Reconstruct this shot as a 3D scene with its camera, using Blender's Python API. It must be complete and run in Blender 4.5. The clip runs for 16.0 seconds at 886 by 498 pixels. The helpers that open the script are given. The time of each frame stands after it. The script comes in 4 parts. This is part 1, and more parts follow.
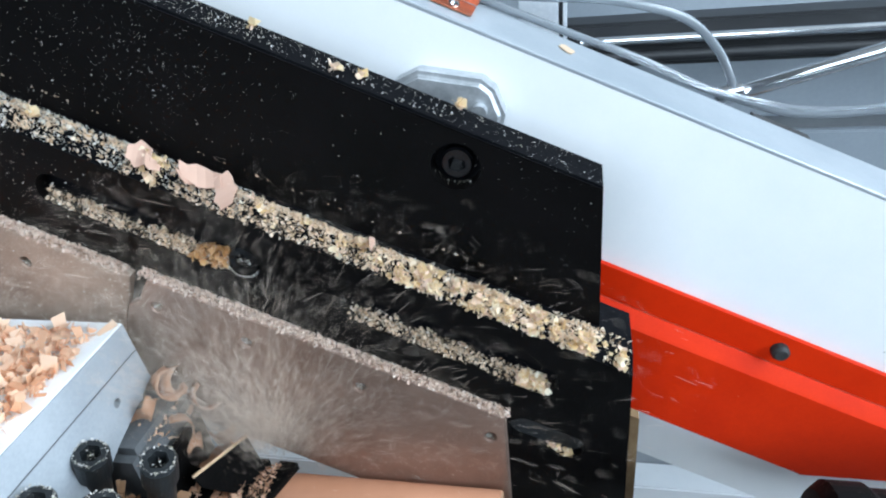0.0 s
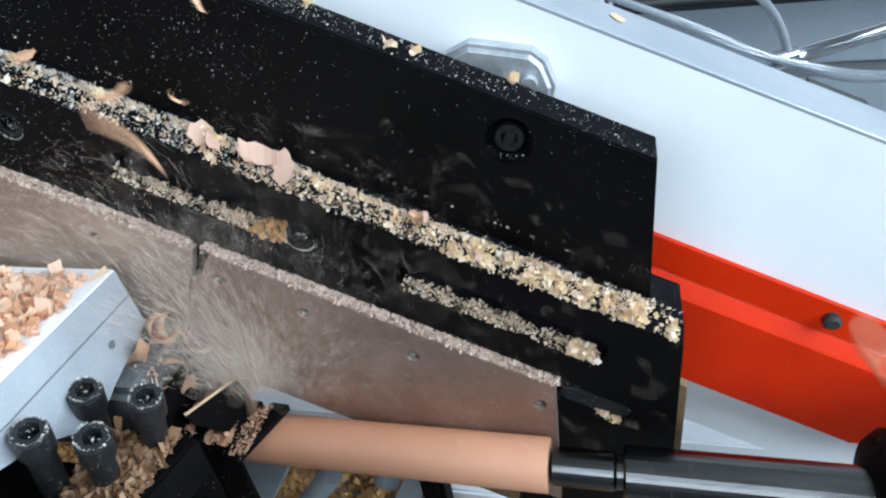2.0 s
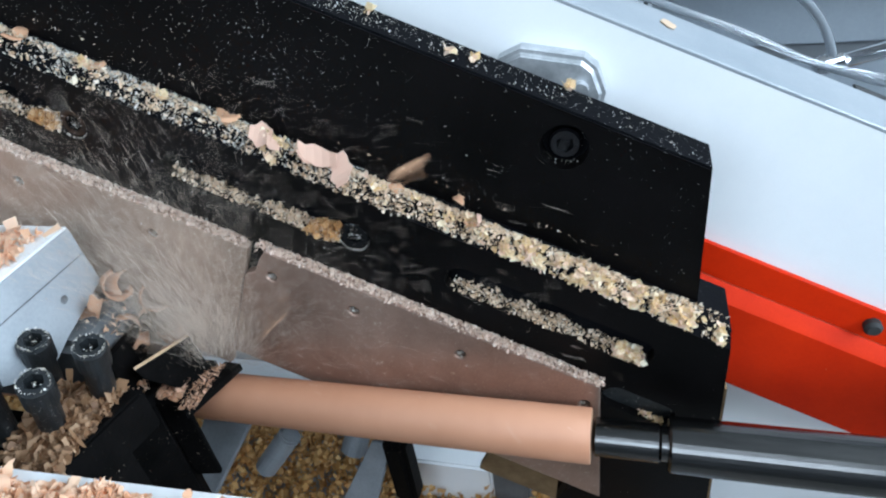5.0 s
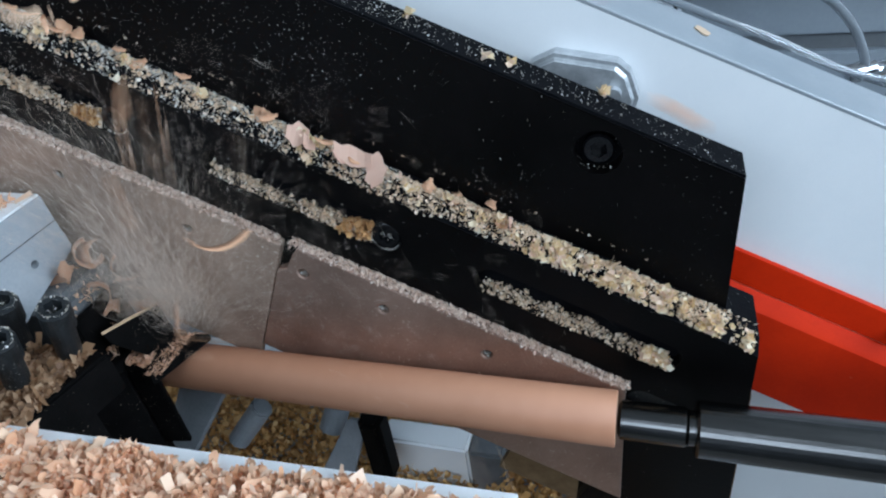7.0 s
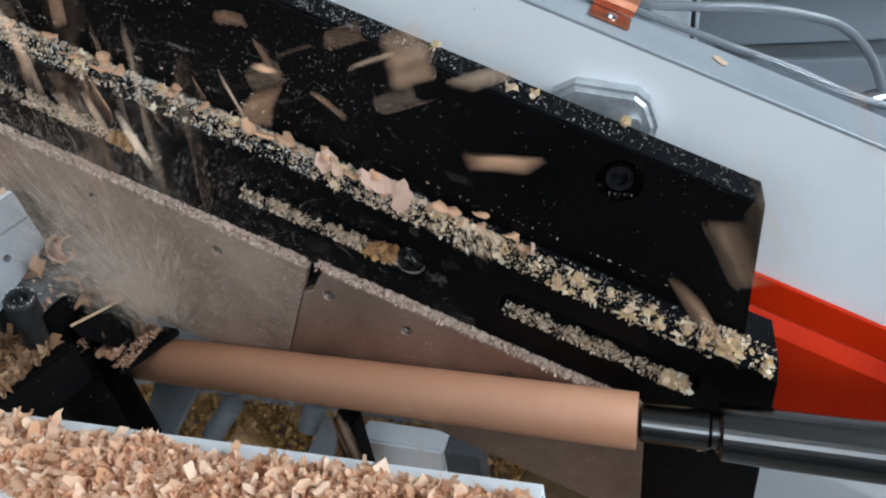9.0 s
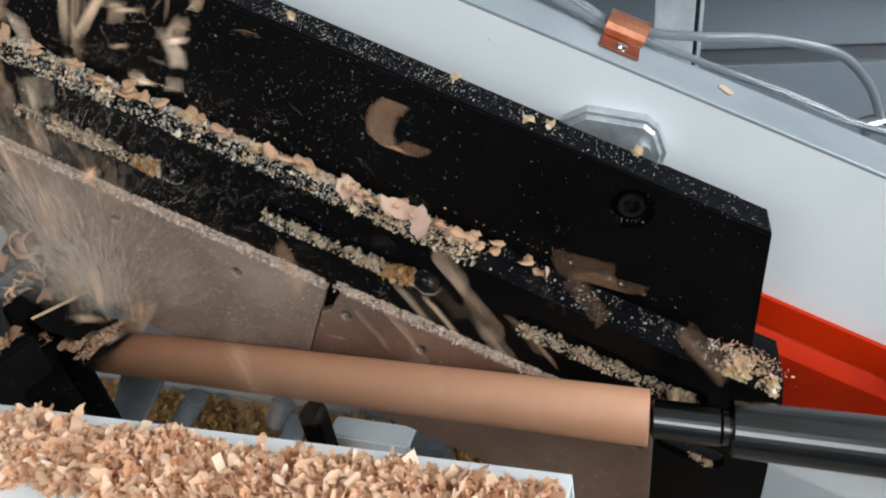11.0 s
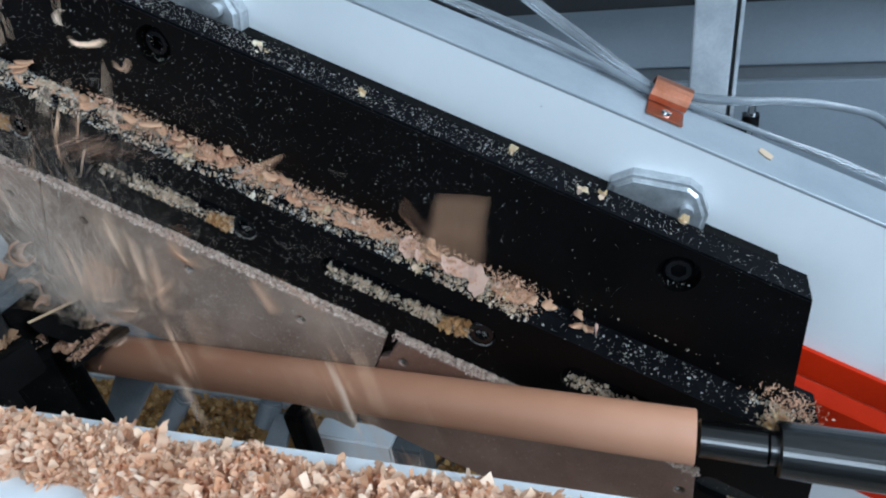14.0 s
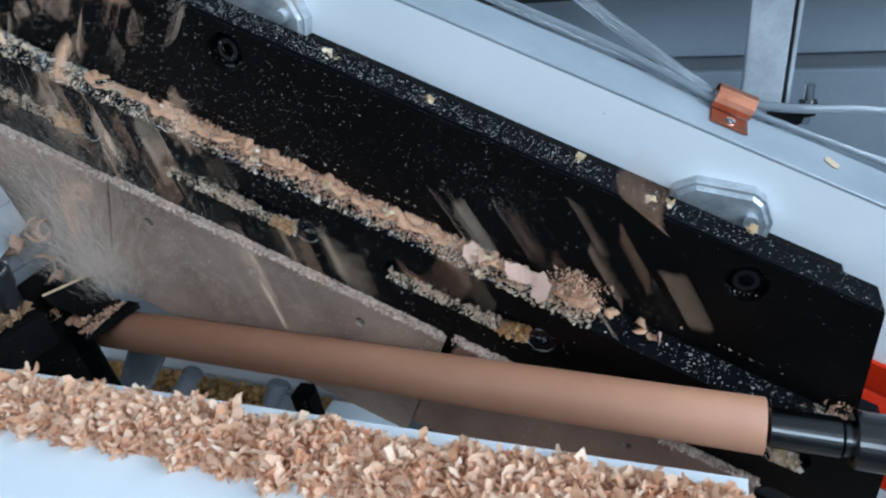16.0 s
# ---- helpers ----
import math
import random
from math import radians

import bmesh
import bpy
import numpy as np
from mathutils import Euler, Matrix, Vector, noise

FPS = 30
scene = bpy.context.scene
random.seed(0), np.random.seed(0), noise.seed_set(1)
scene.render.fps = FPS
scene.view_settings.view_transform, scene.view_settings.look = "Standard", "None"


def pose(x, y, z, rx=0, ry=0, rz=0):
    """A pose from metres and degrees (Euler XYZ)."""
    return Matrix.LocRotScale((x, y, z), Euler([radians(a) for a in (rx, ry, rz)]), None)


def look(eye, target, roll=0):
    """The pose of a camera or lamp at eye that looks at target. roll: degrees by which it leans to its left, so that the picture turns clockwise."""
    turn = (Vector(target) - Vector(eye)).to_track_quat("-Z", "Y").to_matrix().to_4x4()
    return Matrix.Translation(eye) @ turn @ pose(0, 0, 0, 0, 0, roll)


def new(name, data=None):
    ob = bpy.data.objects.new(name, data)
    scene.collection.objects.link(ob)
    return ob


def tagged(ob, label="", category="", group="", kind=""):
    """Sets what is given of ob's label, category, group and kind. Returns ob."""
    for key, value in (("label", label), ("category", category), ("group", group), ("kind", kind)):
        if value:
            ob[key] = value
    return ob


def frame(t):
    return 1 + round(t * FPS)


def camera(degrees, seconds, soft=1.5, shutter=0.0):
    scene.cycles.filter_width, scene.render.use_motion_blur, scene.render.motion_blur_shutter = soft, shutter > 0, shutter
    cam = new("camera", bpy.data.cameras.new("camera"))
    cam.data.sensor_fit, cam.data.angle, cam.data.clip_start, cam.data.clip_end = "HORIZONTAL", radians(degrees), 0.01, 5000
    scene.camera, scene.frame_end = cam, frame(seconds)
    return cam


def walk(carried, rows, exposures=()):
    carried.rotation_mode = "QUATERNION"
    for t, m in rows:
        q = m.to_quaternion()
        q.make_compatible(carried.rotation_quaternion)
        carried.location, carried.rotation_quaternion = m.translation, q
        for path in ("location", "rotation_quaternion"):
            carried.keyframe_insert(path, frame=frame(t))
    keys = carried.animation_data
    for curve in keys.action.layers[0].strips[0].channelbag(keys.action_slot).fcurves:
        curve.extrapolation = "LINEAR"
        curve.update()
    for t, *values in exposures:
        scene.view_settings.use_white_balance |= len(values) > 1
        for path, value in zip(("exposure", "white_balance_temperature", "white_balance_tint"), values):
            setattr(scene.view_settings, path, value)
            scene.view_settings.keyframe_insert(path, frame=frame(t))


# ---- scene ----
# A back-knife lathe turns a wooden roller. x runs along the lathe's axis, y to its back, z up; the roller's end is at x = 0.
EXPO = [(0.0, 0.35, 6500, 10), (4.2, 0.30, 6500, 10), (6.4, 0.05, 6200, 10), (7.3, -0.28, 6200, 10), (8.7, -0.32, 6750, 12), (11.0, -0.15, 7500, 13), (12.2, -0.15, 6950, 12), (14.0, -0.18, 6100, 8), (16.0, -0.18, 5950, 8)]
cam = camera(68.26, 16.0, soft=2.1, shutter=0.5)
walk(cam, [
    (0.0, look((0.0483, -0.2663, 0.3765), (-0.0337, 0.0648, 0.1675), -6.84)),
    (0.5, look((0.0425, -0.2644, 0.3804), (-0.0421, 0.0638, 0.1679), -7.07)),
    (1.0, look((0.0396, -0.2657, 0.3771), (-0.0489, 0.0575, 0.1587), -7.70)),
    (1.5, look((0.0391, -0.2687, 0.3722), (-0.0559, 0.0499, 0.1498), -8.61)),
    (2.0, look((0.0395, -0.2715, 0.3669), (-0.0624, 0.0434, 0.1424), -9.42)),
    (2.5, look((0.0393, -0.2735, 0.3625), (-0.0676, 0.0390, 0.1368), -9.91)),
    (3.0, look((0.0341, -0.2760, 0.3600), (-0.0730, 0.0356, 0.1333), -9.86)),
    (3.5, look((0.0295, -0.2777, 0.3587), (-0.0776, 0.0333, 0.1310), -9.72)),
    (4.0, look((0.0252, -0.2790, 0.3560), (-0.0812, 0.0329, 0.1294), -9.50)),
    (6.5, look((0.0109, -0.2823, 0.3426), (-0.1036, 0.0244, 0.1128), -9.04)),
    (7.0, look((0.0093, -0.2850, 0.3387), (-0.1071, 0.0219, 0.1100), -8.97)),
    (7.5, look((0.0096, -0.2868, 0.3366), (-0.1104, 0.0196, 0.1092), -9.14)),
    (8.0, look((0.0100, -0.2887, 0.3343), (-0.1134, 0.0184, 0.1096), -9.34)),
    (8.5, look((0.0080, -0.2897, 0.3316), (-0.1162, 0.0188, 0.1093), -9.34)),
    (11.0, look((-0.0061, -0.2987, 0.3309), (-0.1259, 0.0137, 0.1117), -8.71)),
    (11.5, look((-0.0089, -0.3009, 0.3344), (-0.1294, 0.0118, 0.1160), -8.74)),
    (12.0, look((-0.0125, -0.3037, 0.3385), (-0.1330, 0.0095, 0.1209), -8.50)),
    (12.5, look((-0.0131, -0.3057, 0.3437), (-0.1369, 0.0066, 0.1266), -8.78)),
    (13.0, look((-0.0156, -0.3063, 0.3464), (-0.1416, 0.0057, 0.1302), -9.02)),
    (13.5, look((-0.0190, -0.3078, 0.3491), (-0.1476, 0.0035, 0.1334), -9.27)),
    (14.0, look((-0.0241, -0.3095, 0.3502), (-0.1540, 0.0012, 0.1344), -9.18)),
    (14.5, look((-0.0282, -0.3100, 0.3470), (-0.1602, 0.0007, 0.1324), -9.38)),
    (15.0, look((-0.0334, -0.3116, 0.3444), (-0.1670, -0.0016, 0.1297), -9.39)),
    (15.5, look((-0.0396, -0.3141, 0.3402), (-0.1744, -0.0040, 0.1265), -9.43)),
    (16.0, look((-0.0510, -0.3185, 0.3408), (-0.1925, -0.0126, 0.1254), -9.63)),
], exposures=EXPO)

# ---- light ----
world = bpy.data.worlds.new("world")
scene.world = world
world.use_nodes = True
sky = world.node_tree.nodes.new("ShaderNodeTexSky")
sky.sky_type, sky.sun_disc = "NISHITA", False
sky.sun_elevation, sky.sun_rotation = radians(40), radians(120)
back = world.node_tree.nodes["Background"]
back.inputs["Strength"].default_value = 0.1
world.node_tree.links.new(sky.outputs[0], back.inputs["Color"])


def area_lamp(name, place, target, sx, sy, watts, colour):
    lamp = bpy.data.lights.new(name, "AREA")
    lamp.shape, lamp.size, lamp.size_y, lamp.energy, lamp.color = "RECTANGLE", sx, sy, watts, colour
    ob = new(name, lamp)
    ob.matrix_world = look(place, target)
    return ob


area_lamp("window_light_side", (1.88, 0.1, 1.1), (0.0, 0.1, 0.9), 2.4, 1.3, 120, (0.70, 0.86, 1.0))
# Added fill lamp in the front wall's opening; no such window is known.
area_lamp("window_light_front", (-0.2, -1.88, 1.35), (-0.2, 0.0, 1.0), 2.2, 1.0, 42, (0.72, 0.87, 1.0))


# ---- materials ----
def surf(name, c1, c2, scale=20.0, rough=0.5, metal=0.0, bump=0.0, fine=200.0, coat=0.0, specks=None, speck_scale=900.0, speck_cut=0.7, stretch=(1, 1, 1), rough2=None, spec=0.5):
    """Two colours mixed by broad noise, fine relief, and, where asked for, specks of dust."""
    m = bpy.data.materials.new(name)
    m.use_nodes = True
    n, li = m.node_tree.nodes, m.node_tree.links
    b = n["Principled BSDF"]
    co = n.new("ShaderNodeTexCoord")
    mp = n.new("ShaderNodeMapping")
    mp.inputs["Scale"].default_value = stretch
    li.new(co.outputs["Object"], mp.inputs[0])
    t1 = n.new("ShaderNodeTexNoise")
    t1.inputs["Scale"].default_value, t1.inputs["Detail"].default_value, t1.inputs["Roughness"].default_value = scale, 6, 0.65
    t2 = n.new("ShaderNodeTexNoise")
    t2.inputs["Scale"].default_value, t2.inputs["Detail"].default_value = fine, 4
    li.new(mp.outputs[0], t1.inputs["Vector"])
    li.new(mp.outputs[0], t2.inputs["Vector"])
    ramp = n.new("ShaderNodeValToRGB")
    ramp.color_ramp.elements[0].position, ramp.color_ramp.elements[1].position = 0.32, 0.68
    ramp.color_ramp.elements[0].color, ramp.color_ramp.elements[1].color = (*c1, 1), (*c2, 1)
    add = n.new("ShaderNodeMath")
    add.operation = "MULTIPLY_ADD"
    li.new(t2.outputs[0], add.inputs[0])
    add.inputs[1].default_value = 0.3
    li.new(t1.outputs[0], add.inputs[2])
    sub = n.new("ShaderNodeMath")
    sub.operation = "SUBTRACT"
    li.new(add.outputs[0], sub.inputs[0])
    sub.inputs[1].default_value = 0.15
    li.new(sub.outputs[0], ramp.inputs[0])
    colour = ramp.outputs[0]
    b.inputs["Roughness"].default_value, b.inputs["Metallic"].default_value = rough, metal
    b.inputs["Coat Weight"].default_value, b.inputs["Specular IOR Level"].default_value = coat, spec
    rr = n.new("ShaderNodeMapRange")
    rr.inputs[3].default_value, rr.inputs[4].default_value = rough, rough2 if rough2 else min(1.0, rough * 1.3)
    li.new(t1.outputs[0], rr.inputs[0])
    li.new(rr.outputs[0], b.inputs["Roughness"])
    if specks:
        v = n.new("ShaderNodeTexNoise")
        v.inputs["Scale"].default_value, v.inputs["Detail"].default_value = speck_scale, 2
        li.new(co.outputs["Object"], v.inputs["Vector"])
        cut = n.new("ShaderNodeMapRange")
        cut.inputs[1].default_value, cut.inputs[2].default_value = speck_cut, speck_cut + 0.05
        big = n.new("ShaderNodeTexNoise")
        big.inputs["Scale"].default_value, big.inputs["Detail"].default_value = 14, 3
        li.new(co.outputs["Object"], big.inputs["Vector"])
        mul = n.new("ShaderNodeMath")
        mul.operation = "MULTIPLY_ADD"
        li.new(big.outputs[0], mul.inputs[0])
        mul.inputs[1].default_value = 0.25
        li.new(v.outputs[0], mul.inputs[2])
        off = n.new("ShaderNodeMath")
        off.operation = "SUBTRACT"
        li.new(mul.outputs[0], off.inputs[0])
        off.inputs[1].default_value = 0.125
        li.new(off.outputs[0], cut.inputs[0])
        mix = n.new("ShaderNodeMix")
        mix.data_type = "RGBA"
        li.new(cut.outputs[0], mix.inputs[0])
        li.new(colour, mix.inputs[6])
        mix.inputs[7].default_value = (*specks, 1)
        colour = mix.outputs[2]
    li.new(colour, b.inputs["Base Color"])
    if bump:
        bp = n.new("ShaderNodeBump")
        bp.inputs["Strength"].default_value, bp.inputs["Distance"].default_value = bump, 0.0006
        li.new(t2.outputs[0], bp.inputs["Height"])
        li.new(bp.outputs[0], b.inputs["Normal"])
    return m


def flake_mat(name, cols, rough=0.75):
    """Wood chips: each island takes its own shade."""
    m = bpy.data.materials.new(name)
    m.use_nodes = True
    n, li = m.node_tree.nodes, m.node_tree.links
    b = n["Principled BSDF"]
    g = n.new("ShaderNodeNewGeometry")
    ramp = n.new("ShaderNodeValToRGB")
    while len(ramp.color_ramp.elements) < len(cols):
        ramp.color_ramp.elements.new(0.5)
    for i, (e, c) in enumerate(zip(ramp.color_ramp.elements, cols)):
        e.position, e.color = i / (len(cols) - 1), (*c, 1)
    li.new(g.outputs["Random Per Island"], ramp.inputs[0])
    li.new(ramp.outputs[0], b.inputs["Base Color"])
    b.inputs["Roughness"].default_value = rough
    thin = n.new("ShaderNodeBsdfTranslucent")
    li.new(ramp.outputs[0], thin.inputs["Color"])
    mix = n.new("ShaderNodeMixShader")
    mix.inputs[0].default_value = 0.3
    li.new(b.outputs[0], mix.inputs[1])
    li.new(thin.outputs[0], mix.inputs[2])
    li.new(mix.outputs[0], n["Material Output"].inputs[0])
    return m


def glassy(name, colour, rough, alpha=1.0, trans=0.9):
    m = bpy.data.materials.new(name)
    m.use_nodes = True
    b = m.node_tree.nodes["Principled BSDF"]
    b.inputs["Base Color"].default_value = (*colour, 1)
    b.inputs["Roughness"].default_value, b.inputs["Transmission Weight"].default_value = rough, trans
    b.inputs["IOR"].default_value, b.inputs["Alpha"].default_value = 1.4, alpha
    return m


DUST = (0.58, 0.57, 0.54)
BLACK = surf("black_oxide_steel", (0.0012, 0.0011, 0.0011), (0.0034, 0.0028, 0.0030), 16, 0.30, 0.0, 0.2, 500, spec=0.11, specks=DUST, speck_scale=900, speck_cut=0.745, rough2=0.5)
BLACK_TOP = surf("black_steel_dusty", (0.002, 0.002, 0.003), (0.006, 0.006, 0.007), 40, 0.5, 0.0, 0.5, 500, specks=DUST, speck_scale=800, speck_cut=0.72, spec=0.03, rough2=0.8)
BLACK_DARK = surf("black_cast_iron", (0.0015, 0.0015, 0.0015), (0.004, 0.0035, 0.0035), 60, 0.55, 0.0, 0.5, 300, spec=0.07, specks=(0.40, 0.32, 0.24), speck_scale=600, speck_cut=0.72)
BOLT = surf("black_bolt_steel", (0.002, 0.002, 0.003), (0.006, 0.006, 0.007), 120, 0.14, 0.0, 0.15, 600, coat=0.15, spec=0.3)
BOLT_DUSTY = surf("dusty_bolt_steel", (0.006, 0.008, 0.009), (0.020, 0.022, 0.024), 200, 0.35, 0.0, 0.4, 800, specks=(0.42, 0.40, 0.36), speck_scale=600, speck_cut=0.68)
# The knife's brown base also holds the reddish reflection of the roller.
KNIFE = surf("tool_steel_knife", (0.26, 0.172, 0.134), (0.44, 0.30, 0.24), 14, 0.34, 0.75, 0.2, 700, specks=(0.60, 0.50, 0.40), speck_scale=520, speck_cut=0.69, rough2=0.55)
KNIFE_DUSTY = surf("dust_covered_knife", (0.25, 0.172, 0.132), (0.48, 0.352, 0.275), 12, 0.46, 0.55, 0.3, 600, specks=(0.64, 0.56, 0.46), speck_scale=480, speck_cut=0.65, rough2=0.8)
WHITE = surf("white_powder_coat", (0.78, 0.80, 0.82), (0.84, 0.85, 0.86), 12, 0.32, 0.0, 0.08, 900, specks=(0.2, 0.2, 0.2), speck_scale=120, speck_cut=0.775)
GREYPAINT = surf("light_grey_paint", (0.29, 0.315, 0.34), (0.37, 0.395, 0.42), 25, 0.45, 0.0, 0.15, 400, specks=(0.3, 0.28, 0.25), speck_scale=220, speck_cut=0.76)
FLANGE = surf("grey_white_flange", (0.25, 0.275, 0.30), (0.32, 0.34, 0.36), 18, 0.3, 0.0, 0.1, 500, specks=(0.2, 0.2, 0.2), speck_scale=160, speck_cut=0.77)
RED = surf("red_paint", (0.54, 0.019, 0.0012), (0.64, 0.027, 0.002), 20, 0.42, 0.0, 0.1, 500, specks=(0.6, 0.3, 0.2), speck_scale=260, speck_cut=0.765, spec=0.10)
STEEL = surf("ground_steel", (0.080, 0.079, 0.079), (0.130, 0.128, 0.127), 60, 0.20, 1.0, 0.08, 700, stretch=(0.1, 1, 1))
CHROME = surf("bright_chrome", (0.60, 0.61, 0.63), (0.72, 0.73, 0.75), 30, 0.12, 1.0)
COPPER = surf("copper_sheet", (0.44, 0.15, 0.08), (0.58, 0.24, 0.15), 60, 0.30, 1.0, 0.3, 500)
WOOD = surf("turned_beech", (0.45, 0.200, 0.112), (0.60, 0.292, 0.176), 20, 0.38, 0.0, 0.25, 420, stretch=(0.25, 1, 1), rough2=0.55)
WOODRAW = surf("sawn_beech", (0.50, 0.32, 0.19), (0.66, 0.45, 0.29), 40, 0.8, 0.0, 0.6, 300)
END_GRAIN = surf("beech_end_grain", (0.30, 0.16, 0.09), (0.40, 0.22, 0.13), 90, 0.8, 0.0, 0.4, 500)
OCHRE = flake_mat("ochre_chips", [(0.60, 0.33, 0.13), (0.70, 0.43, 0.20), (0.42, 0.20, 0.07), (0.74, 0.52, 0.30)])
RUST = surf("brown_dusty_plate", (0.13, 0.075, 0.032), (0.22, 0.14, 0.07), 50, 0.8, 0.0, 0.5, 300)
RUBBER = surf("black_rubber", (0.012, 0.012, 0.012), (0.025, 0.025, 0.025), 80, 0.6)
WALLP = surf("painted_wall", (0.13, 0.14, 0.15), (0.17, 0.18, 0.19), 5, 0.75, 0.0, 0.2, 120)
CONCRETE = surf("concrete_floor", (0.20, 0.19, 0.18), (0.30, 0.29, 0.27), 6, 0.8, 0.0, 0.4, 90)
CEIL = surf("ceiling_paint", (0.28, 0.28, 0.28), (0.34, 0.34, 0.33), 4, 0.8)
FINE = flake_mat("pale_sawdust", [(0.86, 0.69, 0.51), (0.50, 0.33, 0.20), (0.90, 0.78, 0.64), (0.76, 0.55, 0.36), (0.88, 0.73, 0.58), (0.60, 0.40, 0.24), (0.92, 0.84, 0.74)])
KNIFE_DUST = flake_mat("pinkish_dust", [(0.80, 0.64, 0.53), (0.62, 0.45, 0.36), (0.88, 0.77, 0.68), (0.48, 0.32, 0.23), (0.84, 0.69, 0.58)])
PINK = flake_mat("broad_pink_shaving", [(0.80, 0.55, 0.43), (0.72, 0.46, 0.35), (0.85, 0.64, 0.52)])
PALE = flake_mat("whitish_dust", [(0.72, 0.70, 0.66), (0.52, 0.47, 0.40), (0.80, 0.78, 0.75), (0.40, 0.36, 0.30), (0.76, 0.70, 0.58)])
CHIPS = flake_mat("yellow_chips", [(0.84, 0.68, 0.44), (0.66, 0.44, 0.21), (0.88, 0.76, 0.56), (0.84, 0.62, 0.50), (0.78, 0.58, 0.33), (0.90, 0.82, 0.68)])
SHAVE = flake_mat("pink_shavings", [(0.68, 0.39, 0.25), (0.80, 0.54, 0.39), (0.54, 0.28, 0.16), (0.76, 0.48, 0.33), (0.44, 0.21, 0.11)])
BOARD = surf("grey_blue_board", (0.24, 0.275, 0.31), (0.30, 0.335, 0.37), 4, 0.55, 0.0, 0.1, 200)
SMOKY = glassy("smoky_hose", (0.36, 0.39, 0.42), 0.10, trans=0.6)
# Pale and darker blotches in the base stand in for the post's reflections.
ALU = surf("bright_aluminium", (0.62, 0.66, 0.70), (0.90, 0.92, 0.94), 22, 0.22, 0.6, 0.3, 300, rough2=0.5)
DARKBAR = surf("dark_rail_paint", (0.012, 0.013, 0.015), (0.022, 0.023, 0.025), 20, 0.4)
SPRAYED = flake_mat("airborne_sawdust", [(0.66, 0.53, 0.43), (0.78, 0.68, 0.59), (0.58, 0.44, 0.34)])
GUARD_SHAVE = flake_mat("pale_pink_shavings", [(0.87, 0.57, 0.38), (0.94, 0.72, 0.55), (0.72, 0.37, 0.20), (0.90, 0.63, 0.44), (0.82, 0.47, 0.29)])
BROWN_CHIPS = flake_mat("brown_chips", [(0.42, 0.24, 0.13), (0.30, 0.16, 0.08), (0.56, 0.36, 0.22), (0.22, 0.12, 0.07)])
CAST = surf("dark_grey_cast", (0.07, 0.075, 0.08), (0.13, 0.135, 0.14), 30, 0.5, 0.0, 0.3, 300)
# GREYPAINT darkened: the shade under the guard is put into the colour.
SHADED_GREY = surf("shaded_grey_paint", (0.15, 0.16, 0.175), (0.21, 0.22, 0.235), 25, 0.45, 0.0, 0.15, 400)
SILVER = surf("silver_cast", (0.34, 0.36, 0.38), (0.58, 0.60, 0.62), 60, 0.30, 0.5, 0.1, 300)
HOSE = glassy("clear_hose", (0.90, 0.93, 0.96), 0.06, trans=0.9)


# ---- mesh helpers ----
def part(name, bm, material, parent=None, label="", smooth=False):
    me = bpy.data.meshes.new(name)
    bmesh.ops.recalc_face_normals(bm, faces=bm.faces[:])
    bm.to_mesh(me)
    bm.free()
    me.materials.append(material)
    if smooth:
        for p in me.polygons:
            p.use_smooth = True
    ob = new(name, me)
    if parent:
        ob.parent = parent
    if label:
        tagged(ob, label)
    return ob


def thing(name, label, category, group="", kind=""):
    return tagged(new(name), label, category, group, kind)


def box(lo, hi, bevel=0.0, bm=None):
    bm = bm or bmesh.new()
    r = bmesh.ops.create_cube(bm, size=1.0)
    c, s = [(a + b) / 2 for a, b in zip(lo, hi)], [b - a for a, b in zip(lo, hi)]
    for v in r["verts"]:
        v.co = Vector([v.co[i] * s[i] + c[i] for i in range(3)])
    if bevel:
        es = list({e for v in r["verts"] for e in v.link_edges})
        bmesh.ops.bevel(bm, geom=es, offset=bevel, segments=2, affect="EDGES")
    return bm


def rod(p0, p1, r0, r1=None, seg=24, bevel=0.0, bm=None):
    """A round bar from p0 to p1."""
    bm = bm or bmesh.new()
    p0, p1 = Vector(p0), Vector(p1)
    d = p1 - p0
    r = bmesh.ops.create_cone(bm, cap_ends=True, segments=seg, radius1=r0, radius2=r0 if r1 is None else r1, depth=d.length)
    m = Matrix.Translation((p0 + p1) / 2) @ d.to_track_quat("Z", "Y").to_matrix().to_4x4()
    bmesh.ops.transform(bm, matrix=m, verts=r["verts"])
    if bevel:
        es = [e for e in {e for v in r["verts"] for e in v.link_edges} if len(e.link_faces) == 2 and any(len(f.verts) > 4 for f in e.link_faces)]
        bmesh.ops.bevel(bm, geom=es, offset=bevel, segments=2, affect="EDGES")
    return bm


def lathe(profile, p0, axis, seg=32, bm=None):
    """A turned body: (distance along the axis, radius) pairs."""
    bm = bm or bmesh.new()
    q = Vector(axis).to_track_quat("Z", "Y").to_matrix()
    rings = []
    for d, r in profile:
        rings.append([bm.verts.new(Vector(p0) + q @ Vector((r * math.cos(a), r * math.sin(a), d))) for a in [2 * math.pi * k / seg for k in range(seg)]])
    for a, b in zip(rings, rings[1:]):
        for k in range(seg):
            bm.faces.new((a[k], a[(k + 1) % seg], b[(k + 1) % seg], b[k]))
    bm.faces.new(rings[0])
    bm.faces.new(rings[-1])
    return bm


